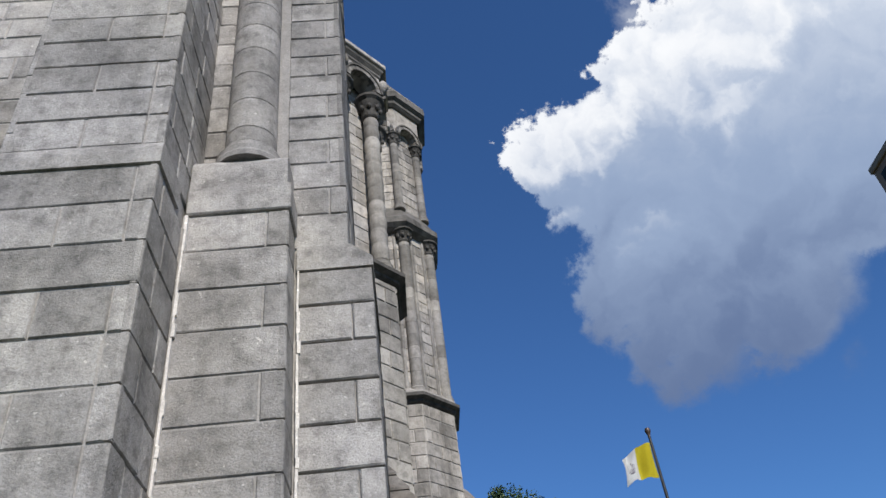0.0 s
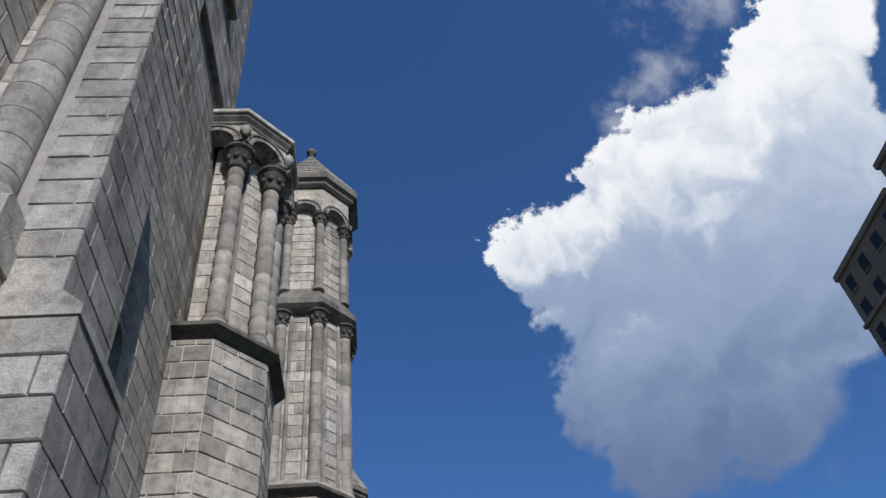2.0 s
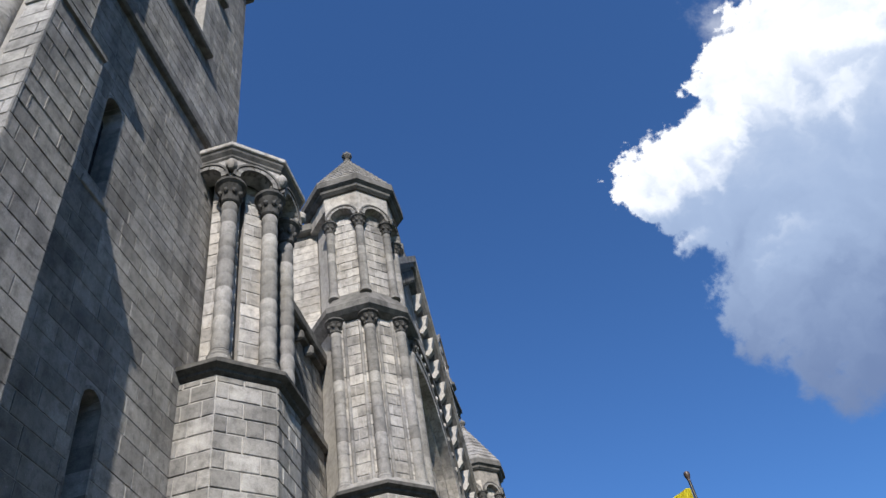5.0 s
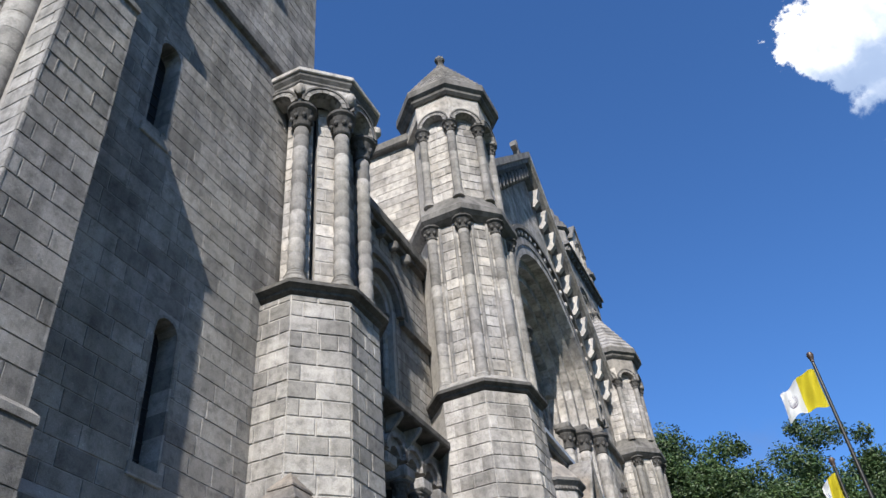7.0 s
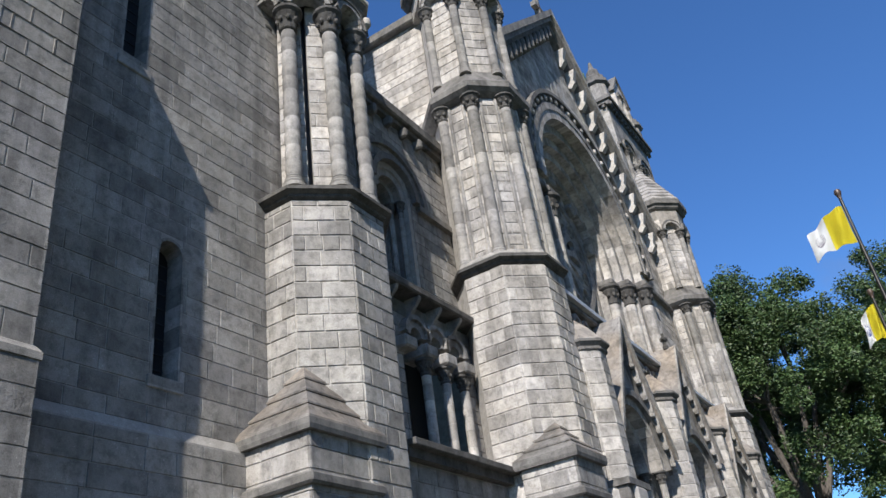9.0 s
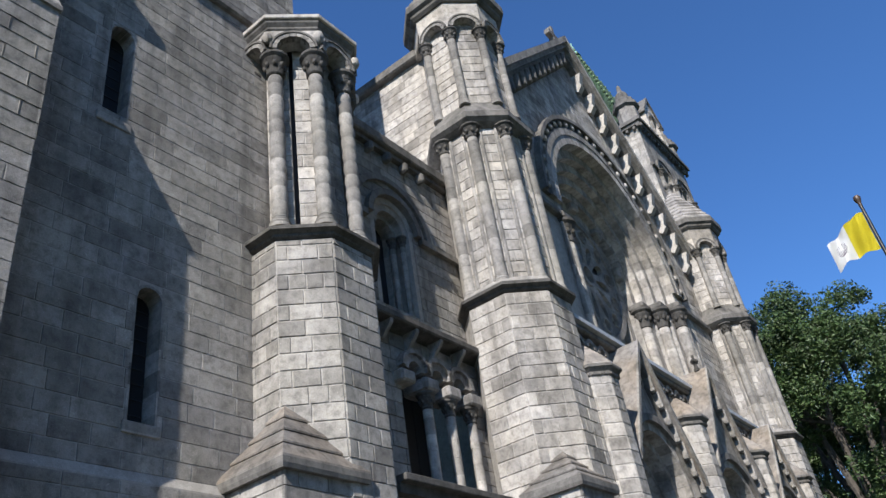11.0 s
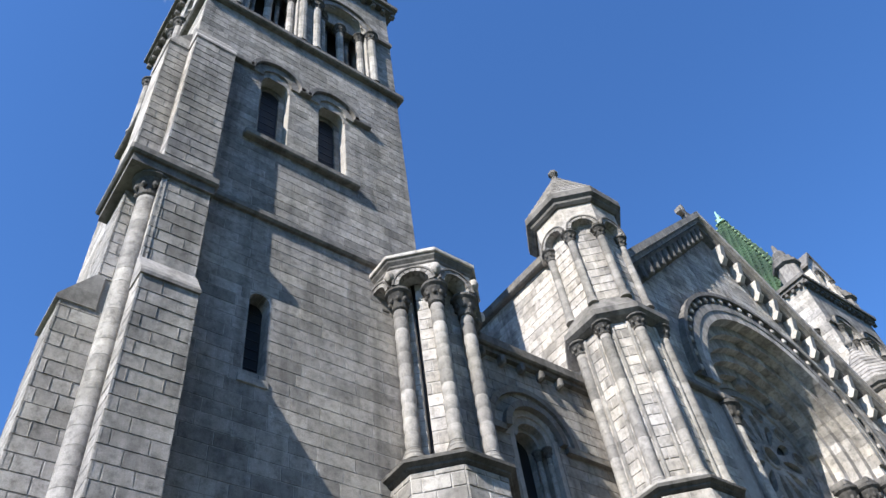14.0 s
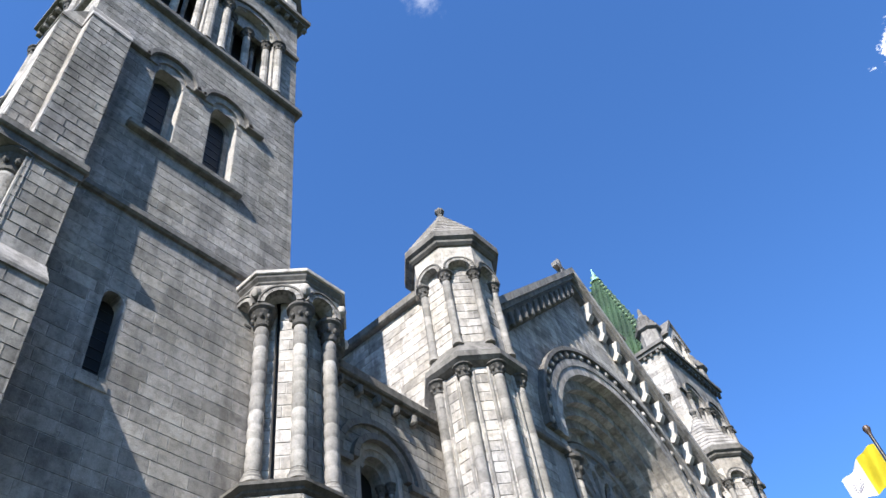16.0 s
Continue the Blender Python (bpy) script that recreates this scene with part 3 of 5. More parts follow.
    for k in range(22):
        r, z = 3.45 * (1 - k / 22) + 0.04, 39.95 + 14.4 * k / 22
        for c, s in ((1, 1), (1, -1), (-1, 1), (-1, -1)):
            part("hip_knob", lathe(cx + r * c, cy + r * s, [(0.06, z), (0.13, z + 0.1), (0.11, z + 0.2), (0.02, z + 0.26)], 6), HIP, roof)
    part("finial", lathe(cx, cy, [(0.5, 53.2), (0.42, 53.35), (0.12, 54.2), (0.16, 54.4), (0.08, 54.6), (0.06, 55.0), (0.0, 55.1)], 8), VERDIGRIS, roof)
    # coursed stone
    fh = [(a - Y(5.5), b - Y(5.5), z, s, s + (b - a) / 2) for a, b, z, s in lows + lancets + bells]
    zlow = 6.05
    ashlar(ob, (x1, Y(5.5), 0), (0, 1, 0), (1, 0, 0), TW + 0.05, zlow, 39.3, fh, STONE_FRONT_DIM, 11, 0.75, sink=0.004)
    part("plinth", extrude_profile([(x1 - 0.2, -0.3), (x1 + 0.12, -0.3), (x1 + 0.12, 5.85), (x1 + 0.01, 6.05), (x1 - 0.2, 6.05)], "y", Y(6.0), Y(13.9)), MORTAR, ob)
    ashlar(ob, (x1 + 0.15, Y(6.0), 0), (0, 1, 0), (1, 0, 0), TW - 0.5, 0, 5.83, (), STONE_FRONT_DIM, 12)
    # the side towards the sun gets paler stone, its sunlight painted into the tone
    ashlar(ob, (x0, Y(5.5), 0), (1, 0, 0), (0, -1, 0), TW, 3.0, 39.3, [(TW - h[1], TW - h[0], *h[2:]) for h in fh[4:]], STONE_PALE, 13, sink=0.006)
    ashlar(ob, (x1, Y(13.95), 0), (-1, 0, 0), (0, 1, 0), TW, 16.0, 39.3, (), STONE, 14, 1.2, COURSE * 2)
    but = corner_buttress(Y)
    ob.location.x -= back
    but.location.x -= back
    return ob


def corner_buttress(Y):
    """The stepped angle buttress at a tower's corner: two arms, with a great column set in the angle between them."""
    ob = thing("corner_buttress", (-1.3, Y(5.4), -0.32), "stepped angle buttress of pale rough granite with a tall engaged column", "buttress", "tower buttresses")
    # arm along the front
    c_prof = [(TX - 0.3, -0.3), (-0.15, -0.3), (-0.15, 6.0), (-0.35, 6.15), (-0.35, 14.0), (-0.84, 14.85), (-0.84, 18.1), (TX - 0.3, 18.1)]
    part("front_arm", extrude_profile(c_prof, "y", Y(5.53), Y(6.75)), MORTAR, ob)
    part("weathering", extrude_profile([(-0.9, 13.95), (-0.28, 13.95), (-0.28, 14.05), (-0.8, 14.95), (-0.9, 14.95)], "y", Y(5.48), Y(6.8)), SHAFT, ob)
    part("weathering", extrude_profile([(-0.79, 5.957), (-0.115, 5.957), (-0.115, 6.06), (-0.31, 6.22), (-0.79, 6.22)], "y", Y(5.478), Y(6.79)), STONE_NEAR, ob)
    yl, yr = Y(5.5), Y(6.78)
    # front faces take the darker copy: grazing light put into the stone's tone
    ashlar(ob, (-0.12, yl, 0), (0, 1, 0), (1, 0, 0), yr - yl, 0, 5.95, (), STONE_FRONT_DIM, 21, 0.8, COURSE, 0.5, phase=0.34)
    ashlar(ob, (-0.32, yl, 0), (0, 1, 0), (1, 0, 0), yr - yl, 6.22, 13.95, (), STONE_FRONT_DIM, 22, 0.8, 0.345, 0.5, phase=0.08)
    ashlar(ob, (-0.81, yl, 0), (0, 1, 0), (1, 0, 0), yr - yl, 14.95, 18.1, (), STONE_FRONT_DIM, 23, 0.8, COURSE, 0.5)
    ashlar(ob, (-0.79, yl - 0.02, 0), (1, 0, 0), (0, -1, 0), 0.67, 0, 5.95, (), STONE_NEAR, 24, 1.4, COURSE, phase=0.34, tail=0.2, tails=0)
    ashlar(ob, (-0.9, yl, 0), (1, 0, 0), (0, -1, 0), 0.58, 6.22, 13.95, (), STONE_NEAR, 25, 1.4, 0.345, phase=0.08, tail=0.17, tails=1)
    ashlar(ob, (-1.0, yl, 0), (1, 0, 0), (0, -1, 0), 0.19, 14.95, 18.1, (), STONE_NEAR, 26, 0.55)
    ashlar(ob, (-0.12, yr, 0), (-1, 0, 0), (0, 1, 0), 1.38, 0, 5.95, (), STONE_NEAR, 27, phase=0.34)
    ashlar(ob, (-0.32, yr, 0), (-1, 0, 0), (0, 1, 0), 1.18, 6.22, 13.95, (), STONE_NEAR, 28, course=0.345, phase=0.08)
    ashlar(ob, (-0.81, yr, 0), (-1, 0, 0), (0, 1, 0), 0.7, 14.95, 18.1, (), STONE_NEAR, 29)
    # arm along the side
    a_prof = [(Y(6.2), -0.3), (Y(4.37), -0.3), (Y(4.37), 6.28), (Y(4.39), 6.45), (Y(4.39), 13.9), (Y(4.95), 14.8), (Y(4.95), 18.1), (Y(6.2), 18.1)]
    part("side_arm", extrude_profile(a_prof, "x", -2.97, -1.73), MORTAR, ob)
    part("weathering", extrude_profile([(Y(5.1), 13.85), (Y(4.28), 13.85), (Y(4.28), 13.95), (Y(4.9), 14.85), (Y(5.1), 14.85)], "x", -3.02, -1.68), SHAFT, ob)
    part("weathering", extrude_profile([(Y(4.9), 6.257), (Y(4.338), 6.257), (Y(4.338), 6.4), (Y(4.362), 6.495), (Y(4.9), 6.495)], "x", -3.006, -1.694), STONE_NEAR, ob)
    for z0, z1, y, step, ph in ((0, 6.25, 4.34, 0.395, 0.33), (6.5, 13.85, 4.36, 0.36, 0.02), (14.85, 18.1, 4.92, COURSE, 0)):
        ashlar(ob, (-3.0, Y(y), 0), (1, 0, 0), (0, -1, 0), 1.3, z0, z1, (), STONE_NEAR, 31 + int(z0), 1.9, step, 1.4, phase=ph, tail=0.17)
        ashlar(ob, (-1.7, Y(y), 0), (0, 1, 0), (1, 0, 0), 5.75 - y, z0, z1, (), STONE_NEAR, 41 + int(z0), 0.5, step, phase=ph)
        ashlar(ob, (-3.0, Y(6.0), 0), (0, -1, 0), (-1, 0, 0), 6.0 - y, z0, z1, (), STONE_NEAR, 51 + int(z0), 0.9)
    # pedestal and column in the angle
    part("pedestal", box(-1.72, -0.83, Y(5.13), Y(5.9), -0.3, 6.38), MORTAR, ob)
    ashlar(ob, (-1.7, Y(5.1), 0), (1, 0, 0), (0, -1, 0), 0.9, 0, 6.36, (), STONE_NEAR, 61, 1.9, 0.405, phase=0.285, tail=0.2, tails=1)
    ashlar(ob, (-0.8, Y(5.1), 0), (0, 1, 0), (1, 0, 0), 0.45, 0, 6.36, (), STONE_NEAR, 62, 0.6, 0.405, phase=0.285)
    part("pedestal_cap", extrude_profile([(Y(5.9), 6.685), (Y(5.13), 6.685), (Y(5.13), 7.0), (Y(5.18), 7.08), (Y(5.9), 7.08)], "x", -1.697, -0.83), STONE_NEAR, ob, "dressed granite block below the column")
    part("pedestal_course", box(-1.697, -0.79, Y(5.09), Y(5.9), 6.367, 6.677, bevel=0.012), STONE_NEAR, ob)
    part("angle_wall", box(-1.9, -0.87, Y(5.63), Y(6.1), 6.8, 18.1), MORTAR, ob)
    ashlar(ob, (-1.7, Y(5.6), 0), (1, 0, 0), (0, -1, 0), 0.9, 7.09, 18.1, (), STONE_NEAR, 63, 0.5, 0.36, phase=0.02)
    column(ob, -1.24, Y(5.42), 0.25, 7.08, 18.1, STONE_NEAR, cap_h=0.75, seg=20)
    for x, y, top in ((-0.785, 5.46, 6.0), (-1.69, 5.07, 6.35)):
        bead, trowel = bmesh.new(), random.Random(9)
        z, side = 0.0, 0.0
        while z < top - 0.05:
            step = min(trowel.uniform(0.08, 0.3), top - z)
            w, d = trowel.uniform(0.016, 0.03), trowel.uniform(0.012, 0.022)
            hull(bead, [(x + side, Y(y) + 0.035 - d, z), (x + side + w, Y(y) + 0.035 - d, z), (x + side + w, Y(y) + 0.05, z), (x + side, Y(y) + 0.05, z)],
                 [(x + side + 0.003, Y(y) + 0.034 - d, z + step), (x + side + w, Y(y) + 0.034 - d, z + step), (x + side + w, Y(y) + 0.05, z + step), (x + side + 0.003, Y(y) + 0.05, z + step)])
            z, side = z + step, trowel.uniform(-0.006, 0.006)
        part("mortar_bead", bead, BEAD, ob, "pale repointed mortar in the inner angle", kind="stuff")
    # cornice over both arms, and the upper arms
    part("cornice", box(-3.1, -0.62, Y(4.58), Y(6.92), 18.36, 18.66, box(-3.0, -0.74, Y(4.7), Y(6.83), 18.08, 18.37), bevel=0.05), TRIM, ob)
    up = [(TX - 0.3, 18.6), (-0.87, 18.6), (-0.87, 26.0), (TX - 0.02, 27.6), (TX - 0.3, 27.6)]
    part("upper_front_arm", extrude_profile(up, "y", Y(5.43), Y(6.72)), MORTAR, ob)
    part("upper_side_arm", extrude_profile([(Y(6.0), 18.6), (Y(4.78), 18.6), (Y(4.78), 26.0), (Y(5.5), 27.2), (Y(6.0), 27.2)], "x", -2.9, -1.5), MORTAR, ob)
    part("weathering", extrude_profile([(TX - 0.2, 25.9), (-0.83, 25.9), (-0.83, 26.02), (TX - 0.0, 27.68), (TX - 0.2, 27.68)], "y", Y(5.38), Y(6.77)), SHAFT, ob)
    part("weathering", extrude_profile([(Y(5.6), 25.9), (Y(4.73), 25.9), (Y(4.73), 26.02), (Y(5.5), 27.28), (Y(5.6), 27.28)], "x", -2.95, -1.45), SHAFT, ob)
    # sun-facing sides in pale stone, the others darker: light painted by material
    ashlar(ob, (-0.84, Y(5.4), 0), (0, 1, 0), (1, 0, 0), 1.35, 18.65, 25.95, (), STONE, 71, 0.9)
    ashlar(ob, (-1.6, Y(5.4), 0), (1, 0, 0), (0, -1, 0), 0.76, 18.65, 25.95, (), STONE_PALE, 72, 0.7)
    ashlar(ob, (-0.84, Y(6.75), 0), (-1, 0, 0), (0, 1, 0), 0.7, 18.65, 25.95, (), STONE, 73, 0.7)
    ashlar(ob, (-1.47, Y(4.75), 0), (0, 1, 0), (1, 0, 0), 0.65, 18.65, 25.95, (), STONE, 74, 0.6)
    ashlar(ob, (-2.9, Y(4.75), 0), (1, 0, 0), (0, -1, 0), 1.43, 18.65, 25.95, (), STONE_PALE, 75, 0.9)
    return ob


tower(5.5)
tower(2 * AXIS - 13.95, 0.62)


# ---- turrets ----
def octagon_walls(ob, cx, cy, ap, z0, z1, mat, seed, length=0.85):
    part("shaft", lathe(cx, cy, [(ap - 0.005, z0), (ap - 0.005, z1)], 8), POINTING, ob)
    for i, (at, t, n, s) in enumerate(octagon_faces(cx, cy, ap)):
        if n.x > -0.2 or n.y < -0.9:
            ashlar(ob, at, t, n, s, z0, z1, (), mat, seed + i, length, COURSE, s * 0.45, -0.012)


def broach(ob, x1, y0, size, deep, z, apex):
    """A square corner block with a hipped stepped top that dies into the turret."""
    part("foot", box(x1 - size + 0.03, x1 - 0.03, y0 + 0.03, y0 + deep, -0.3, z - 0.1), MORTAR, ob)
    # front dark, sunward side pale: the fall of light is in the stone colours
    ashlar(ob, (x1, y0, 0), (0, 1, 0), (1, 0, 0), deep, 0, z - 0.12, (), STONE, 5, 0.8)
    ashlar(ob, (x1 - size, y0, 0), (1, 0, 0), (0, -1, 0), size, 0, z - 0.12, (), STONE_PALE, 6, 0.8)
    e = 0.12
    sq = lambda k, zz: [tuple(Vector((px, py, zz)).lerp(Vector((apex[0], apex[1], zz)), k)) for px, py in ((x1 - size - e, y0 - e), (x1 + e, y0 - e), (x1 + e, y0 + deep + e), (x1 - size - e, y0 + deep + e))]
    bm = bmesh.new()
    hull(bm, sq(0.03, z - 0.14), sq(0, z - 0.06)), hull(bm, sq(0, z - 0.06), sq(0, z + 0.05))
    part("moulding", bm, TRIM, ob)
    for k in range(4):
        bm = bmesh.new()
        a, b = k / 4, (k + 1) / 4
        hull(bm, sq(a * 0.96, z + 0.05 + (apex[2] - z) * a), sq(a * 0.96, z + 0.09 + (apex[2] - z) * a))
        hull(bm, sq(a * 0.96, z + 0.09 + (apex[2] - z) * a), sq(b * 0.96 + 0.035, z + 0.05 + (apex[2] - z) * b))
        part("broach_slab", bm, BROACH, ob, "sloping brown stone slab")
    bm = bmesh.new()
    box(x1 - size - 0.1, x1 + 0.1, y0 - 0.1, y0 + deep, z - 1.05, z - 0.85, bm, 0.04)
    part("string_course", bm, TRIM, ob)


def arcade(ob, cx, cy, ap, z_spring, rise, depth, mat):
    """Small round arches between the columns of an octagon's corners."""
    for at, t, n, s in octagon_faces(cx, cy, ap):
        if n.x < -0.3 and n.y > -0.9:
            continue
        mid = at + t * s / 2
        bm = bmesh.new()
        r0, w = s / 2 * 0.68, s / 2
        k = 8
        pts = [(r0 * math.cos(math.pi * i / k), r0 * math.sin(math.pi * i / k)) for i in range(k + 1)]
        outer = [(w, 0), (w, rise), (w * 0.5, rise), (w * 0.2, rise), (0, rise), (-w * 0.2, rise), (-w * 0.5, rise), (-w, rise), (-w, 0)]
        for a, b, c, d in zip(pts, pts[1:], outer, outer[1:]):
            q = [a, c, d, b]
            hull(bm, [tuple(mid + t * u - n * depth + Vector((0, 0, z_spring + v))) for u, v in q], [tuple(mid + t * u + Vector((0, 0, z_spring + v))) for u, v in q])
        bmesh.ops.remove_doubles(bm, verts=bm.verts, dist=0.001)
        part("arch", bm, mat, ob)
        ring = bmesh.new()
        for i in range(9):
            a, b = math.pi * i / 9 + 0.015, math.pi * (i + 1) / 9 - 0.015
            q = [(r * math.cos(v), r * math.sin(v)) for r, v in ((r0, a), (r0 * 1.3, a), (r0 * 1.3, b), (r0, b))]
            hull(ring, [tuple(mid + t * u - n * 0.1 + Vector((0, 0, z_spring + v))) for u, v in q], [tuple(mid + t * u + n * 0.1 + Vector((0, 0, z_spring + v))) for u, v in q])
        hood = bmesh.new()
        for i in range(10):
            a, b = math.pi * i / 10, math.pi * (i + 1) / 10
            q = [(r * math.cos(v), r * math.sin(v)) for r, v in ((r0 * 1.31, a), (r0 * 1.44, a), (r0 * 1.44, b), (r0 * 1.31, b))]
            hull(hood, [tuple(mid + t * u - n * 0.05 + Vector((0, 0, z_spring + v))) for u, v in q], [tuple(mid + t * u + n * 0.13 + Vector((0, 0, z_spring + v))) for u, v in q])
        bmesh.ops.remove_doubles(hood, verts=hood.verts, dist=0.001)
        part("hood_mould", hood, TRIM, ob)
        part("voussoir_ring", ring, STONE, ob, kind="stuff")


def cornice8(ob, cx, cy, ap, z, h, mat=None, out=0.2):
    return part("cornice", lathe(cx, cy, [(ap, z), (ap + out * 0.35, z + h * 0.15), (ap + out * 0.4, z + h * 0.3), (ap + out * 0.85, z + h * 0.45), (ap + out, z + h * 0.5), (ap + out, z + h * 0.8), (ap + out * 0.6, z + h)], 8), mat or TRIM, ob)


def dentils8(ob, cx, cy, ap, z, h, step=0.16):
    bm = bmesh.new()
    for at, t, n, s in octagon_faces(cx, cy, ap):
        if n.x < -0.3 and n.y > -0.9:
            continue
        k = max(1, int(s / step))
        for i in range(k):
            c = at + t * s * (i + 0.5) / k
            w = s / k * 0.28
            q = [c - t * w - n * 0.02, c + t * w - n * 0.02, c + t * w + n * 0.035, c - t * w + n * 0.035]
            hull(bm, [(p.x, p.y, z) for p in q], [(p.x, p.y, z + h) for p in q])
    part("dentil_band", bm, TRIM, ob, kind="stuff")


def stair_turret(cx, cy):
    """The open-columned octagonal turret between tower and aisle."""
    ob = thing("octagonal_turret", (cx, cy, -0.32), "octagonal granite stair turret with banded corner columns and flat cap", "turret", "stair turrets")
    octagon_walls(ob, cx, cy, 1.5, -0.3, 11.38, TURRET, 101, 0.5)
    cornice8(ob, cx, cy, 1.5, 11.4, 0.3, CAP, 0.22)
    dentils8(ob, cx, cy, 1.54, 11.44, 0.06, 0.075)
    # near-black core paints the shade between the piers and under the arches
    part("lantern_core", lathe(cx, cy, [(0.7, 11.7), (0.7, 18.3)], 8), GLASS_AND_SHADE, ob)
    for i, (at, t, n, s) in enumerate(octagon_faces(cx, cy, 1.04)):
        if n.x > -0.2 or n.y < -0.9:
            for lo, hi in ((0.04, 0.3), (0.42, 0.97)):
                ashlar(ob, at + t * s * lo, t, n, s * (hi - lo), 11.9, 17.7, (), STONE_PALE, 120 + i, 0.4, sink=0.003)
                q = [at + t * s * k - n * d for k, d in ((lo + 0.01, 0.015), (hi - 0.01, 0.015), (hi - 0.01, 0.4), (lo + 0.01, 0.4))]
                pier = bmesh.new()
                hull(pier, [(p.x, p.y, 11.8) for p in q], [(p.x, p.y, 17.9) for p in q])
                part("lantern_pier", pier, POINTING, ob)
    part("sill", lathe(cx, cy, [(1.58, 11.68), (1.55, 11.76), (1.42, 11.84)], 8), SHAFT, ob)
    k = 1.24 / math.cos(math.pi / 8)
    for i in range(8):
        a = 2 * math.pi * (i + 0.5) / 8
        if math.cos(a) > -0.5 or math.sin(a) < -0.5:
            column(ob, cx + k * math.cos(a), cy + k * math.sin(a), 0.2, 11.83, 17.4, cap_h=0.72, seg=16, bulge=0.026)
            boss = bmesh.new()
            bmesh.ops.create_icosphere(boss, subdivisions=2, radius=0.17)
            kk = 1.62 / math.cos(math.pi / 8)
            bmesh.ops.transform(boss, matrix=Matrix.Translation((cx + kk * math.cos(a), cy + kk * math.sin(a), 17.78)) @ Matrix.Diagonal((0.9, 0.9, 1.25, 1)), verts=boss.verts)
            for v in boss.verts:
                v.co += v.normal * 0.05 * noise.noise(v.co * 7)
            part("carved_boss", boss, STONE_PALE, ob, smooth=True)
    arcade(ob, cx, cy, 1.54, 17.4, 0.8, 0.42, STONE_PALE)
    # dark trim below a pale slab paints in the cap's shaded underside
    part("cornice", lathe(cx, cy, [(1.54, 18.15), (1.58, 18.2), (1.58, 18.26), (1.66, 18.36), (1.68, 18.44), (1.6, 18.45)], 8), TRIM, ob)
    part("cap", lathe(cx, cy, [(1.6, 18.44), (1.72, 18.45), (1.74, 18.47), (1.74, 18.58), (1.62, 18.66), (0.3, 18.95)], 8), STONE_PALE, ob)
    return ob


def flank_turret(cx, cy):
    """The tall turret with a pyramid cap that flanks the gabled front."""
    ob = thing("pinnacle_turret", (cx, cy, -0.32), "tall octagonal granite turret with engaged shafts and stone pyramid cap", "turret", "front turrets")
    octagon_walls(ob, cx, cy, T2[0], -0.3, 11.97, STONE_PALE, 201, 0.55)
    cornice8(ob, cx, cy, T2[0], 12.0, 0.3, CAP, 0.2)
    ap = T2[1]
    octagon_walls(ob, cx, cy, ap, 12.2, 18.25, STONE_PALE, 221, 0.6)
    k = ap / math.cos(math.pi / 8)
    for i in range(8):
        a = 2 * math.pi * (i + 0.5) / 8
        if math.cos(a) > -0.5 or math.sin(a) < -0.5:
            column(ob, cx + k * math.cos(a), cy + k * math.sin(a), 0.18, 12.34, 18.3, cap_h=0.5, seg=12)
    for at, t, n, s in octagon_faces(cx, cy, ap + 0.02):
        if n.x > -0.3 or n.y < -0.9:
            for k in (0.27, 0.73):
                p = at + t * s * k
                part("roll", lathe(p.x, p.y, [(0.055, 12.5), (0.055, 18.3)], 8, 0.2), SHAFT, ob)
    part("sill", lathe(cx, cy, [(ap + 0.28, 12.27), (ap + 0.25, 12.36), (ap + 0.1, 12.52)], 8), SHAFT, ob)
    part("cornice", lathe(cx, cy, [(ap + 0.05, 18.25), (ap + 0.25, 18.35), (ap + 0.38, 18.47), (ap + 0.38, 18.7), (ap + 0.25, 18.85), (ap - 0.05, 19.45)], 8), TRIM, ob)
    ap = T2[2]
    octagon_walls(ob, cx, cy, ap, 19.2, 23.7, STONE_PALE, 241, 0.5)
    k = (ap + 0.05) / math.cos(math.pi / 8)
    for i in range(8):
        a = 2 * math.pi * (i + 0.5) / 8
        if math.cos(a) > -0.5 or math.sin(a) < -0.5:
            column(ob, cx + k * math.cos(a), cy + k * math.sin(a), 0.15, 19.3, 22.95, cap_h=0.5, seg=12)
    arcade(ob, cx, cy, ap + 0.24, 22.95, 0.68, 0.4, STONE_PALE)
    part("frieze", lathe(cx, cy, [(ap + 0.24, 23.62), (ap + 0.26, 24.35)], 8), STONE_PALE, ob)
    e = ap + 0.33
    part("eaves_cornice", lathe(cx, cy, [(e, 24.25), (e + 0.1, 24.35), (e + 0.12, 24.45), (e + 0.25, 24.55), (e + 0.25, 24.82), (e + 0.22, 24.88)], 8), TRIM, ob)
    prof = []
    for i in range(10):
        z = 24.85 + 3.3 * i / 10
        prof += [((e + 0.2) * (1 - i / 10) + 0.045, z), ((e + 0.2) * (1 - i / 10) + 0.045, z + 0.05), ((e + 0.2) * (1 - (i + 1) / 10) + 0.02, z + 0.33)]
    part("pyramid_cap", lathe(cx, cy, prof + [(0.03, 28.2)], 8), STONE, ob, "stepped stone pyramid roof")
    part("finial", lathe(cx, cy, [(0.12, 27.95), (0.16, 28.05), (0.08, 28.2), (0.2, 28.38), (0.2, 28.48), (0.06, 28.62), (0.03, 28.75), (0.0, 28.77)], 8), TRIM, ob)
    return ob


T1X, T1Y = -1.35, 13.75
T2X, T2Y = 0.05, 20.8
T2 = (1.5, 1.34, 1.26)
t1 = stair_turret(T1X, T1Y)
broach(t1, 0.14, 11.5, 1.65, 1.95, 6.02, (-0.5, 12.15, 7.35))
stair_turret(T1X - 0.5, 2 * AXIS - T1Y)
t2 = flank_turret(T2X, T2Y)
broach(t2, 1.75, 19.0, 1.5, 1.6, 6.35, (1.1, 19.7, 7.3))
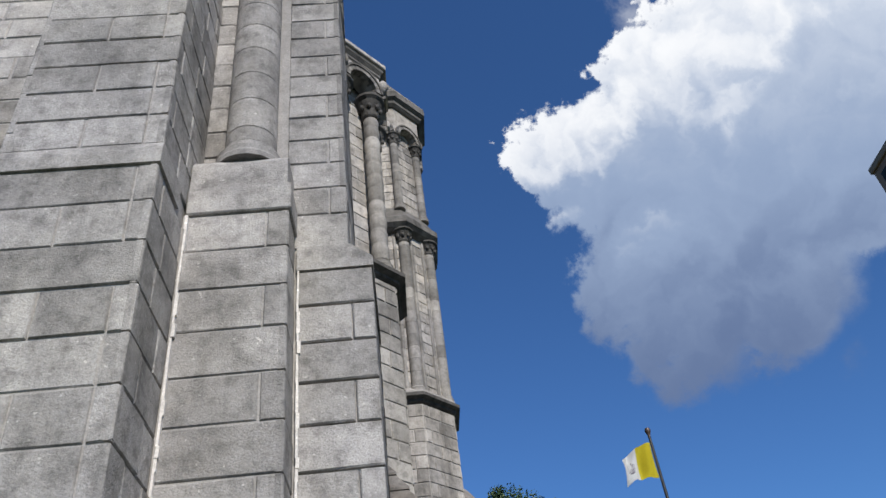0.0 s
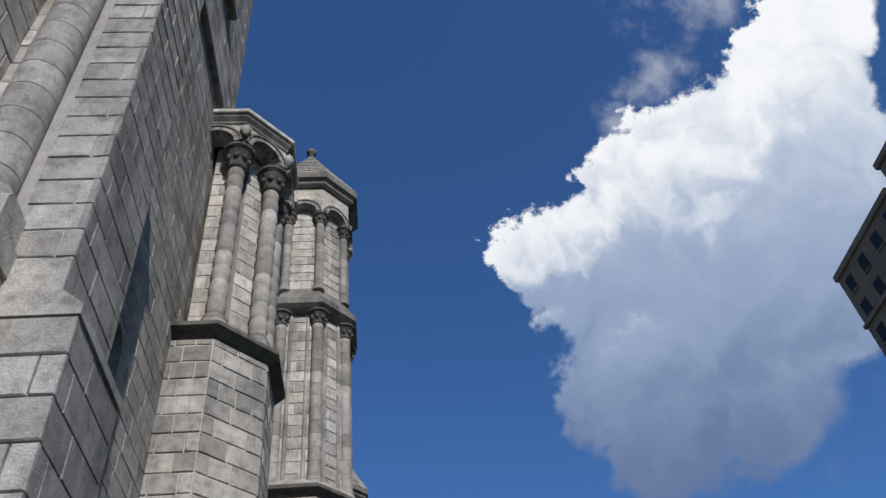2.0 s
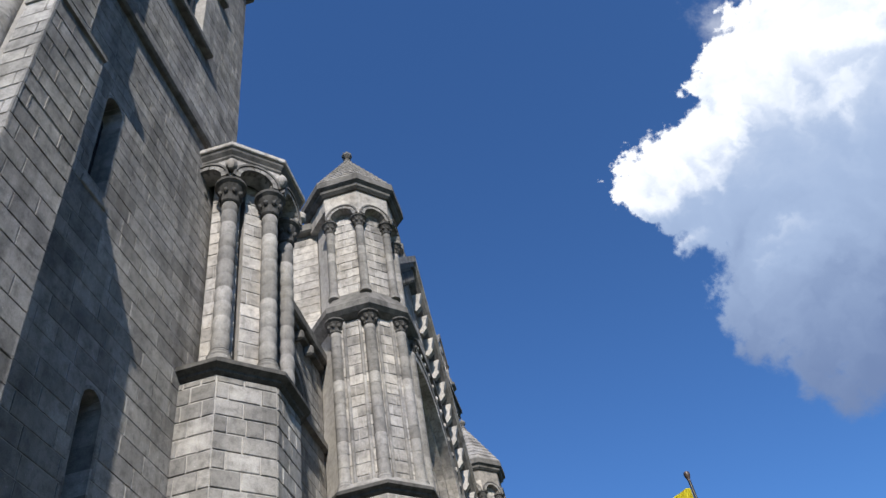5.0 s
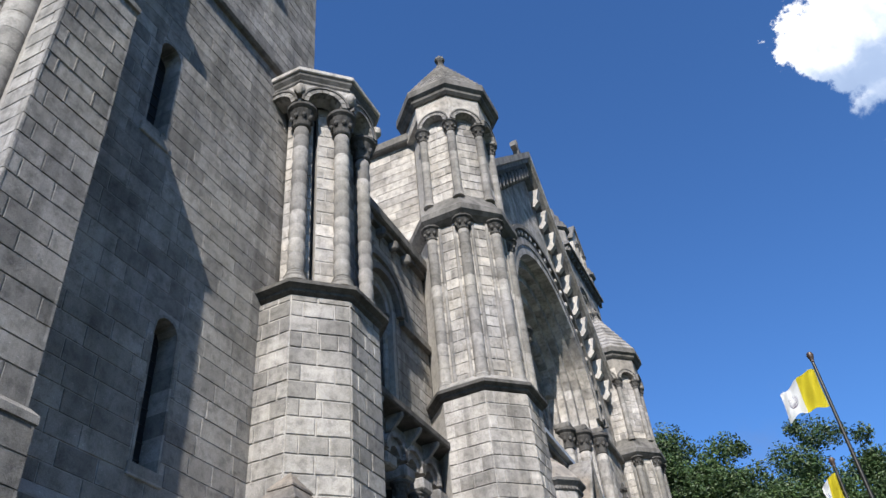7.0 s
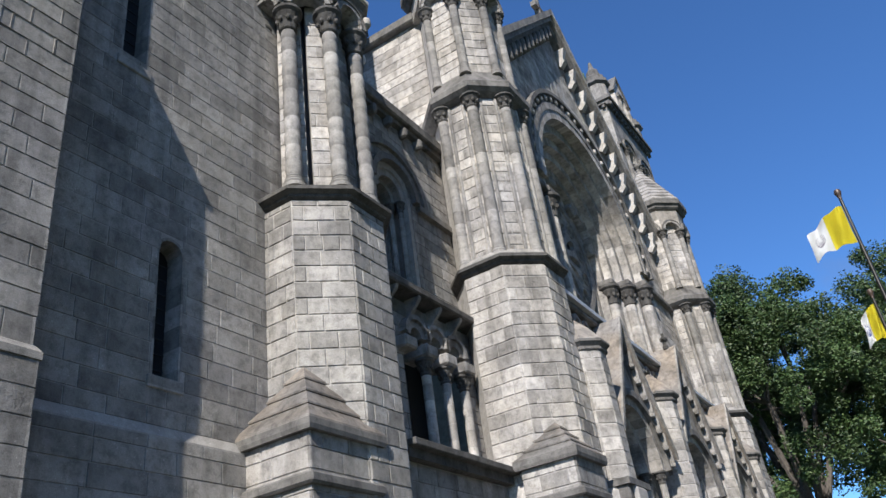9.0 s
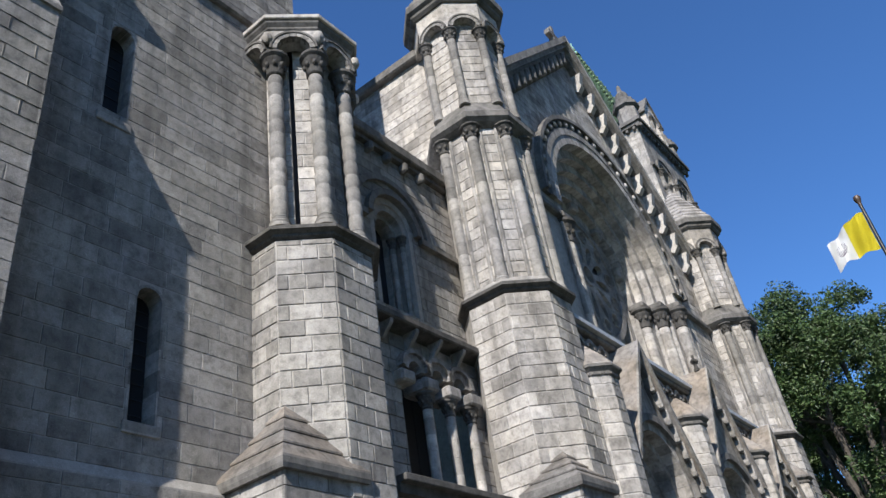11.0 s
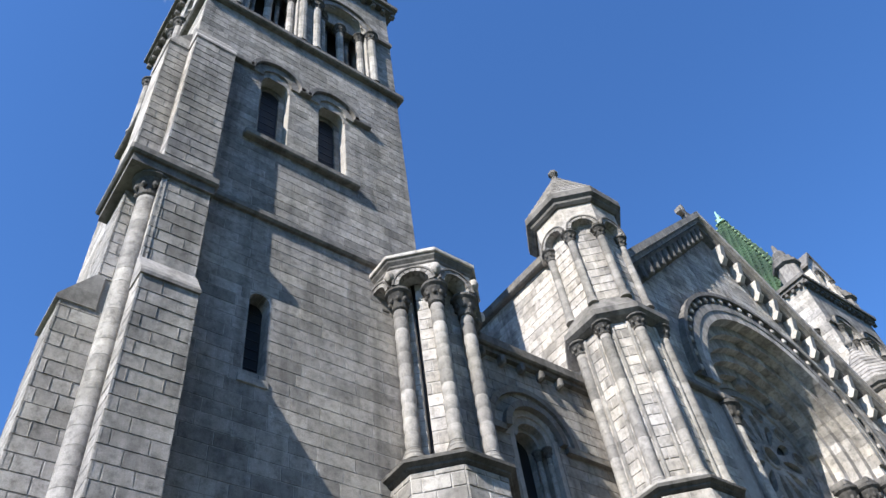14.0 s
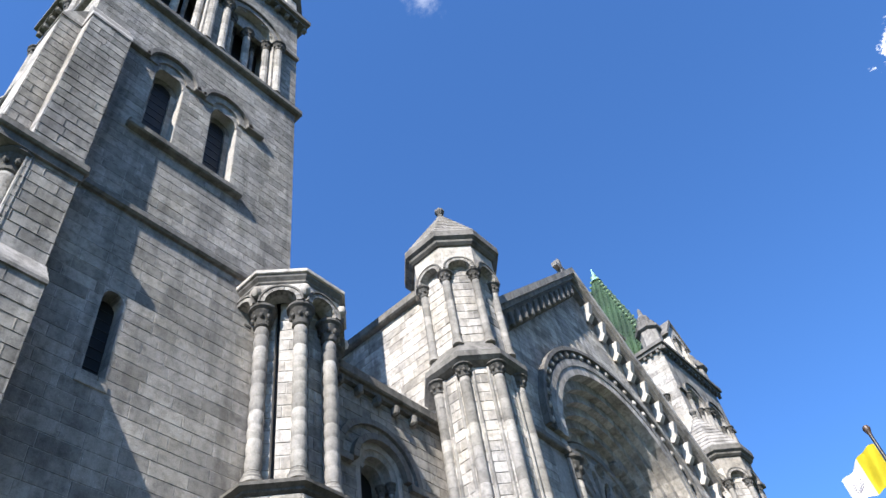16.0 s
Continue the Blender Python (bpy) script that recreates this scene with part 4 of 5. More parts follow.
flank_turret(T2X, 2 * AXIS - T2Y)


# ---- aisle fronts between the turrets ----
def aisle_bay(ya, yb):
    ob = thing("aisle_front", (-2, (ya + yb) / 2, -0.32), "two-storeyed granite aisle front with small arcade and window", "wall", "aisle fronts")
    c = (ya + yb) / 2
    pitch, first = 0.91, ya + 1.33
    opens = [(first + pitch * i + 0.17, first + pitch * (i + 1) - 0.17) for i in range(3)]
    gap = (first, first + 3 * pitch)
    lo, hi = ya + 0.25, yb - 0.25
    ya, yb = ya - 0.7, yb + 0.9
    lower = part("lower_wall", box(-2.6, -1.0, ya, yb, -0.3, 10.6), MORTAR, ob)
    cut(lower, [box(-2.2, -0.8, *gap, 6.39, 9.12)] + [extrude_profile(arch_loop(a, b, 9.05, 9.55), "x", -2.2, -0.8) for a, b in opens])
    ashlar(ob, (-0.97, ya, 0), (0, 1, 0), (1, 0, 0), yb - ya, 0, 10.5, [(gap[0] - ya, gap[1] - ya, 6.39, None, 9.12)] + [(a - ya - 0.12, b - ya + 0.12, 9.1, 9.55, 9.95) for a, b in opens], STONE, 301)
    for a, b in opens:
        m, r = (a + b) / 2, (b - a) / 2
        part("arch", arch_ring("x", -1.4, -0.84, m, 9.55, r * 0.82, r + 0.13, 9), STONE, ob, kind="stuff")
        part("carved_hood", arch_ring("x", -1.1, -0.76, m, 9.55, r + 0.14, r + 0.26, 17), STONE, ob, kind="stuff")
        part("glazing", box(-2.2, -2.15, a - 0.16, b + 0.16, 6.39, 9.55 + r), GLASS_AND_SHADE, ob, "dark opening behind the arcade")
    for i in range(4):
        if i:
            column(ob, -0.98, first + pitch * i, 0.13, 6.38, 9.08, STONE_PALE, cap_h=0.44, seg=12)
        part("abacus", box(-1.5, -0.68, first + pitch * i - 0.26, first + pitch * i + 0.26, 9.08, 9.4, bevel=0.05), STONE, ob)
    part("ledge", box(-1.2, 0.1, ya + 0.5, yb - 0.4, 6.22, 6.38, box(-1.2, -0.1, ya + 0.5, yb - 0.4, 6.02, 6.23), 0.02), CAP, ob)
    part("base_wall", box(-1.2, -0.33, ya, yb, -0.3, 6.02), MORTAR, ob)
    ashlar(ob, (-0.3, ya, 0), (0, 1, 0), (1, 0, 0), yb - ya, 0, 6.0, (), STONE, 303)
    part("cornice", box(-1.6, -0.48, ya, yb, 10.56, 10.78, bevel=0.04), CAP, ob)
    for k in range(4):
        y = lo + (hi - lo) * (k + 0.5) / 4
        part("corbel", extrude_profile([(-1.0, 10.12), (-0.86, 10.14), (-0.56, 10.45), (-0.54, 10.55), (-1.0, 10.55)], "y", y - 0.055, y + 0.055), STONE, ob)
    upper = part("upper_wall", box(-3.0, -1.33, ya, yb, 10.6, 17.2), MORTAR, ob)
    cut(upper, [extrude_profile(arch_loop(c - 0.75, c + 0.75, 11.6, 14.4), "x", -2.2, -1.0)])
    ashlar(ob, (-1.3, ya, 0), (0, 1, 0), (1, 0, 0), yb - ya, 10.8, 17.0, [(c - ya - 0.9, c - ya + 0.9, 11.6, 14.4, 15.4)], STONE, 305)
    win = part("window", extrude_profile(arch_loop(c - 0.75, c + 0.75, 11.6, 14.4), "x", -2.15, -2.1), GLASS_AND_SHADE, ob, "round-arched window with dark glass")
    for s in (-1, 1):
        part("jamb", box(-2.12, -1.92, *sorted((c + s * 0.44, c + s * 0.76)), 11.6, 14.4), SHAFT, win)
    part("jamb_head", arch_ring("x", -2.12, -1.92, c, 14.4, 0.44, 0.76, 9), SHAFT, win, kind="stuff")
    for k in range(2):
        part("frame", arch_ring("x", -1.7 - 0.25 * k, -1.4 - 0.25 * k, c, 14.4, 0.55 - 0.14 * k, 0.75 - 0.14 * k, 11), SHAFT, win)
        for s in (-1, 1):
            column(ob, -1.55 - 0.25 * k, c + s * (0.66 - 0.14 * k), 0.09, 11.6, 14.4, cap_h=0.35, seg=10)
    part("hood_mould", arch_ring("x", -1.35, -1.12, c, 14.4, 0.95, 1.15, 13), TRIM, ob, kind="stuff")
    part("hood_mould", arch_ring("x", -1.35, -1.2, c, 14.4, 1.5, 1.7, 15), TRIM, ob, kind="stuff")
    for a, b in ((ya, c - 1.15), (c + 1.15, yb)):
        part("string_course", box(-1.4, -1.15, a, b, 14.2, 14.4), TRIM, ob)
    part("cornice", box(-3.0, -1.0, ya, yb, 17.2, 17.6, box(-3.0, -1.15, ya, yb, 17.05, 17.22), 0.05), TRIM, ob)
    for k in range(5):
        y = lo + (hi - lo) * (k + 0.5) / 5
        part("corbel", box(-1.33, -1.02, y - 0.1, y + 0.1, 16.7, 17.06, bevel=0.06), TRIM, ob)
    part("roof", extrude_profile([(-1.3, 17.6), (-9.0, 21.5), (-9.0, 17.6)], "y", ya, yb), LEADROOF, ob)
    return ob


aisle_bay(15.0, 19.4)
far_bay = aisle_bay(2 * AXIS - 19.4, 2 * AXIS - 15.0)
far_bay.location.x -= 0.4

# ---- gabled front with the great rose ----
front = thing("gabled_front", (-2, AXIS, -0.32), "granite gabled church front with a deep arch round a rose window", "facade")
GX, GS, GZ = 0.13, 21.75, 31.85      # plane, foot height and peak height of the gable
GW = 10.4
wall = part("wall", extrude_profile([(AXIS - GW, -0.3), (AXIS + GW, -0.3), (AXIS + GW, GS), (AXIS, GZ), (AXIS - GW, GS)], "x", -4.4, GX - 0.03), MORTAR, front)
RZ, RR = 19.0, 5.9
cut(wall, [extrude_profile(arch_loop(AXIS - RR, AXIS + RR, 12.0, RZ, 32), "x", -2.3, 0.8)])
slope = (GZ - GS) / GW
ashlar(front, (GX, AXIS - GW, 0), (0, 1, 0), (1, 0, 0), 2 * GW, 6.0, GS, [(GW - RR - 0.9, GW + RR + 0.9, 12.0, RZ, RZ + RR + 0.9)], STONE_PALE, 401, 1.0)
k = 0
z = GS
while z < GZ - 0.8:
    half = (GZ - z - COURSE) / slope
    hole = [(half - RR - 0.9, half + RR + 0.9, 0, RZ, RZ + RR + 0.9)]
    ashlar(front, (GX, AXIS - half, 0), (0, 1, 0), (1, 0, 0), 2 * half, z, z + COURSE, hole, STONE_PALE, 420 + k, 1.0)
    z += COURSE
    k += 1
# receding orders of the arch, their paler stone standing in for bounced light
for i in range(6):
    r = RR - 0.45 * i
    stones(front, "x", GX - 0.38 * (i + 1), GX - 0.36 * i + (0.14 if i == 0 else 0), AXIS, RZ, r - 0.45, r + (0.0 if i else 0.02), 32, STONE_PALE)
    for s in (-1, 1):
        b = bmesh.new()
        y0, y1 = sorted((AXIS + s * (r - 0.45), AXIS + s * r))
        box(GX - 0.38 * (i + 1), GX - 0.36 * i, y0, y1, 12.0, RZ, b)
        part("jamb", b, STONE_PALE, front)
stones(front, "x", GX - 0.1, GX + 0.18, AXIS, RZ, RR + 0.0, RR + 0.35, 44, STONE)
stones(front, "x", GX - 0.1, GX + 0.12, AXIS, RZ, RR + 0.36, RR + 0.75, 60, CAP)
stones(front, "x", GX - 0.1, GX + 0.28, AXIS, RZ, RR + 0.76, RR + 0.95, 44, TRIM)
for k in range(26):
    a = math.pi * (k + 0.5) / 26
    part("boss", box(GX + 0.1, GX + 0.24, AXIS + (RR + 0.56) * math.cos(a) - 0.14, AXIS + (RR + 0.56) * math.cos(a) + 0.14, RZ + (RR + 0.56) * math.sin(a) - 0.14, RZ + (RR + 0.56) * math.sin(a) + 0.14, bevel=0.06), STONE_PALE, front)
# rose window
rose = part("rose_window", extrude_profile([(AXIS + 3.3 * math.cos(2 * math.pi * i / 48), RZ - 0.2 + 3.3 * math.sin(2 * math.pi * i / 48)) for i in range(48)], "x", -2.02, -1.97), GLASS_AND_SHADE, front, "round traceried window of dark glass")
part("back_wall", extrude_profile(arch_loop(AXIS - 3.4, AXIS + 3.4, 12.0, RZ, 24), "x", -2.2, -2.03), STONE, front)


def ring(y, z, r0, r1, x0, x1, n=32, bm=None):
    return arch_ring("x", x0, x1, y, z, r0, r1, n, 0, 2 * math.pi, bm)


zc = RZ - 0.2
part("tracery_rim", ring(AXIS, zc, 2.95, 3.28, -1.99, -1.62), SHAFT, rose, kind="stuff")
plate = part("tracery", extrude_profile([(AXIS + 2.96 * math.cos(2 * math.pi * i / 48), zc + 2.96 * math.sin(2 * math.pi * i / 48)) for i in range(48)], "x", -1.95, -1.72), SHAFT, rose, "pierced stone tracery with twelve petals")
holes = [extrude_profile([(AXIS + 0.42 * math.cos(t * math.pi / 8), zc + 0.42 * math.sin(t * math.pi / 8)) for t in range(16)], "x", -2.1, -1.6)]
for i in range(12):
    a = 2 * math.pi * i / 12
    petal = []
    for k in range(14):
        t = 2 * math.pi * k / 14
        r, w = 1.5 + 0.68 * math.cos(t), 0.31 * math.sin(t) * (0.72 + 0.28 * math.cos(t))
        petal.append((AXIS + r * math.cos(a) - w * math.sin(a), zc + r * math.sin(a) + w * math.cos(a)))
    holes.append(extrude_profile(petal, "x", -2.1, -1.6))
    b = a + math.pi / 12
    holes.append(extrude_profile([(AXIS + 2.45 * math.cos(b) + 0.29 * math.cos(t * math.pi / 6), zc + 2.45 * math.sin(b) + 0.29 * math.sin(t * math.pi / 6)) for t in range(12)], "x", -2.1, -1.6))
    part("tracery_roll", ring(AXIS + 2.45 * math.cos(b), zc + 2.45 * math.sin(b), 0.3, 0.37, -1.74, -1.66, 12), STONE, rose, kind="stuff")
cut(plate, holes)
part("tracery_hub", ring(AXIS, zc, 0.43, 0.58, -1.74, -1.64, 16), STONE, rose, kind="stuff")
# raking coping, corbel table and crockets
th = math.atan2(GZ - GS, GW)
for s in (-1, 1):
    Q = lambda d, h: (AXIS + s * d, GZ - slope * d + h)
    cop = part("coping", extrude_profile([Q(0, 0.42), Q(GW + 0.3, 0.42), Q(GW + 0.3, 0.86), Q(0, 0.86)], "x", -1.6, GX + 0.66), STONE if s < 0 else STONE_PALE, front)
    part("coping_moulding", extrude_profile([Q(0, -0.3), Q(GW, -0.3), Q(GW, 0.1), Q(0, 0.1)], "x", -1.2, GX + 0.34), TRIM, cop)
    part("coping_moulding", extrude_profile([Q(0, 0.102), Q(GW + 0.1, 0.102), Q(GW + 0.1, 0.418), Q(0, 0.418)], "x", -1.3, GX + 0.52), STONE, cop)
    for k in range(15 if s < 0 else 10):
        d = 0.7 + k * 0.66 if s < 0 else 0.95 + k * 0.9
        y, zz = Q(d, -1.0 if s < 0 else -1.5)
        if s < 0:
            part("corbel", box(GX, GX + 0.5, y - 0.15, y + 0.15, zz, zz + 0.8, bevel=0.07), TRIM, cop)
        else:
            part("crocket", extrude_profile([(GX, zz + 0.1), (GX + 0.16, zz), (GX + 0.42, zz + 0.3), (GX + 0.36, zz + 0.5), (GX + 0.54, zz + 1.15), (GX, zz + 1.15)], "y", y - 0.17, y + 0.17), BRACKET_SUNLIT, cop)
# the shafts that carry the arch, their imposts and the string beside them
IMP = 18.1
for s in (-1, 1):
    for i in range(3):
        cx, cy = GX - 0.6 * i - 0.12, AXIS + s * (RR - 0.75 * (i + 1) + 0.32)
        column(front, cx, cy, 0.27, 10.4, IMP, STONE_PALE, cap_h=1.0, seg=14)
        part("roll", lathe(cx + 0.16, cy + s * 0.37, [(0.09, 10.4), (0.09, IMP)], 10), SHAFT, front, smooth=True)
        y0, y1 = sorted((AXIS + s * (RR - 0.75 * (i + 1) - 0.06), AXIS + s * (RR - 0.75 * i + 0.02)))
        part("impost", box(GX - 0.6 * i - 0.55, GX - 0.6 * i + 0.24, y0, y1, IMP, IMP + 0.3, bevel=0.05), TRIM, front)
    y0, y1 = sorted((AXIS + s * (RR + 0.02), AXIS + s * GW))
    part("string_course", box(GX - 0.1, GX + 0.2, y0, y1, IMP, IMP + 0.3, bevel=0.05), TRIM, front)
# carved blocks that stand out of the innermost order
for k in range(5):
    a = math.pi * (k + 0.5) / 5
    y, z = AXIS + 3.55 * math.cos(a), RZ + 3.55 * math.sin(a)
    blk = box(-0.42, 0.42, -0.3, 0.3, -0.34, 0.34, bevel=0.08)
    bmesh.ops.rotate(blk, verts=blk.verts, cent=(0, 0, 0), matrix=Matrix.Rotation(a, 3, "X"))
    bmesh.ops.translate(blk, verts=blk.verts, vec=(-1.75, y, z))
    part("carved_block", blk, STONE, front)
part("cross", box(GX - 0.2, GX + 0.1, AXIS - 0.12, AXIS + 0.12, GZ + 0.4, GZ + 2.0, box(GX - 0.2, GX + 0.1, AXIS - 0.55, AXIS + 0.55, GZ + 1.2, GZ + 1.5)), TRIM, front, "weathered stone gable cross")
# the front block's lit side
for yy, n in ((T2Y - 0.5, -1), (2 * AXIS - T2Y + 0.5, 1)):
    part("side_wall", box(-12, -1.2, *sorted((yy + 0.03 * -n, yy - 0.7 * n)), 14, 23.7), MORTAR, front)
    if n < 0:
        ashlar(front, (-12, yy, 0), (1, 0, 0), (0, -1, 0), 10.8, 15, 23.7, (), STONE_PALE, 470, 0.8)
    part("side_coping", box(-12, -1.2, *sorted((yy + 0.25 * n, yy - 0.9 * n)), 23.7, 24.15, bevel=0.06), TRIM, front)
part("roof", extrude_profile([(AXIS - GW + 1.0, 20.5), (AXIS + GW - 1.0, 20.5), (AXIS, 29.0)], "x", -30, -4.45), GREEN, front)

# ---- porch with three gabled doorways ----
porch = thing("porch", (0, AXIS, -0.32), "low granite porch with three gabled round-arched doorways", "porch")
PX = 1.0
P0, P1 = T2Y + 1.4, 2 * AXIS - T2Y - 1.4
pw = part("wall", box(-1.5, PX - 0.03, P0, P1, -0.3, 11.9), MORTAR, porch)
GAB = [(AXIS - 6.75, 11.55), (AXIS - 0.05, 12.5), (AXIS + 6.4, 11.55)]
SP, AR = 7.1, 2.0
GF = PX + 0.9
cut(pw, [extrude_profile(arch_loop(c - AR, c + AR, -0.2, SP, 20), "x", -1.1, 2) for c, _ in GAB])
ashlar(porch, (PX, P0, 0), (0, 1, 0), (1, 0, 0), P1 - P0, 1.0, 10.85, [(c - P0 - AR - 0.2, c - P0 + AR + 0.2, -1, SP, SP + AR + 0.2) for c, _ in GAB], STONE_PALE, 501)
part("flashing", extrude_profile([(-1.0, 11.95), (PX + 0.32, 11.95), (PX + 0.32, 12.1), (-1.0, 12.9)], "y", P0, P1), LEADROOF, porch, "sloping lead-covered porch roof")
part("cornice", box(PX - 0.1, PX + 0.2, P0, P1, 11.72, 11.94, bevel=0.05), TRIM, porch)
part("string_course", box(PX - 0.1, PX + 0.14, P0, P1, 10.8, 10.93, bevel=0.03), TRIM, porch)
n = 26
for k in range(n):
    y = P0 + (P1 - P0) * (k + 0.5) / n
    if min(abs(y - c) for c, _ in GAB) > 0.5:
        part("blind_arch", arch_ring("x", PX - 0.05, PX + 0.13, y, 11.32, 0.17, 0.31, 9), SHAFT, porch, kind="stuff")
        # black backing puts the recess shade into each blind arch
        part("blind_arch_back", box(PX - 0.04, PX - 0.02, y - 0.17, y + 0.17, 10.93, 11.5), GLASS_AND_SHADE, porch)
for c, pk in GAB:
    half = 2.3
    pitch = 1.71
    foot = pk - half * pitch
    g = part("gable", extrude_profile([(c - half, foot), (c + half, foot), (c, pk)], "x", PX - 0.3, GF - 0.3), STONE, porch)
    cut(g, [extrude_profile(arch_loop(c - AR, c + AR, -0.2, SP, 20), "x", -0.9, 2)])
    stones(g, "x", GF - 0.36, GF - 0.16, c, SP, AR + 0.02, AR + 0.24, 15, TRIM)
    for i in range(3):
        stones(g, "x", PX - 1.0 + 0.02 * i, GF - 0.32 - 0.42 * i, c, SP, AR - 0.24 * (i + 1), AR - 0.24 * i - 0.004, 15, STONE_PALE)
        for s in (-1, 1):
            column(g, GF - 0.5 - 0.42 * i, c + s * (AR - 0.24 * i - 0.12), 0.11, 3.2, SP, STONE_PALE, cap_h=0.4, seg=10)
    # a black sheet closes the doorway in place of its deep shade
    part("doorway_shadow", box(-1.15, -1.1, c - AR, c + AR, -0.2, SP + AR), GLASS_AND_SHADE, g, "black sheet for the shade under the arch")
    for s in (-1, 1):
        Q = lambda d, h: (c + s * d, pk - pitch * d + h)
        cop = part("coping", extrude_profile([Q(0, 0.0), Q(half + 0.1, 0.0), Q(half + 0.1, 0.24), Q(0, 0.24)], "x", PX - 0.1, GF + 0.02), OCHRE, g)
        part("coping_moulding", extrude_profile([Q(0, -0.16), Q(half, -0.16), Q(half, -0.002), Q(0, -0.002)], "x", GF - 0.35, GF - 0.08), TRIM, cop)
        part("coping_edge", extrude_profile([Q(0, 0.02), Q(half + 0.12, 0.02), Q(half + 0.12, 0.27), Q(0, 0.27)], "x", GF + 0.021, GF + 0.09), STONE, cop)
        part("crocket_rail", extrude_profile([Q(0.35, -0.62), Q(half, -0.62), Q(half, -0.52), Q(0.35, -0.52)], "x", GF - 0.32, GF - 0.2), TRIM, cop)
        for k in range(7):
            d = 0.42 + 0.29 * k
            bm = extrude_profile([Q(d, -0.5), Q(d + 0.1, -0.5), Q(d + 0.1, -0.1), Q(d, -0.1)], "x", GF - 0.31, GF - 0.02)
            knob = bmesh.new()
            bmesh.ops.create_icosphere(knob, subdivisions=1, radius=0.11)
            y, zz = Q(d + 0.05, -0.5)
            bmesh.ops.translate(knob, verts=knob.verts, vec=(GF - 0.1, y, zz))
            join(bm, knob)
            part("crocket", bm, STONE, cop)
    if pk > 12:
        fin = part("finial", lathe(GF - 0.3, c, [(0.1, pk + 0.2), (0.11, pk + 0.3), (0.07, pk + 0.38), (0.07, pk + 0.5), (0.14, pk + 0.56), (0.14, pk + 0.66), (0.05, pk + 0.72), (0.05, pk + 0.88), (0.0, pk + 0.9)], 8), CAP, g)
        part("finial_arm", box(GF - 0.36, GF - 0.24, c - 0.24, c + 0.24, pk + 0.55, pk + 0.67, bevel=0.03), CAP, fin)
for y in (AXIS - 9.85, AXIS - 3.3, AXIS + 3.2, AXIS + 9.4):
    cx = PX + 0.45
    pier = part("pier", lathe(cx, y, [(0.8, -0.3), (0.8, 5.7), (0.633, 6.0), (0.633, 9.7)], 8), POINTING, porch)
    for i, (at, t, nn, s) in enumerate(octagon_faces(cx, y, 0.645)):
        if nn.x > -0.2 or nn.y < -0.6:
            ashlar(porch, at, t, nn, s, 6.0, 9.62, (), STONE_PALE, 520 + i, 0.6, sink=0.003)
    part("pier_foot", box(PX - 0.3, cx + 0.7, y - 0.72, y + 0.72, 5.4, 5.8, box(PX - 0.3, cx + 0.78, y - 0.8, y + 0.8, 5.78, 5.95), 0.04), TRIM, pier)
    part("cornice", lathe(cx, y, [(0.64, 9.58), (0.68, 9.62), (0.68, 9.72), (0.76, 9.8), (0.8, 9.83), (0.8, 9.9), (0.77, 9.92)], 8), TRIM, pier)
    dentils8(porch, cx, y, 0.68, 9.63, 0.07, 0.09)
    part("cap", lathe(cx, y, [(0.78, 9.92), (0.74, 9.98), (0.42, 10.42), (0.4, 10.43), (0.06, 10.8), (0.0, 10.82)], 8), OCHRE, pier)

# the front stands very slightly turned to the near tower
for ob in (front, porch):
    ob.rotation_euler.z = radians(0.9)
    ob.location.x -= 0.24


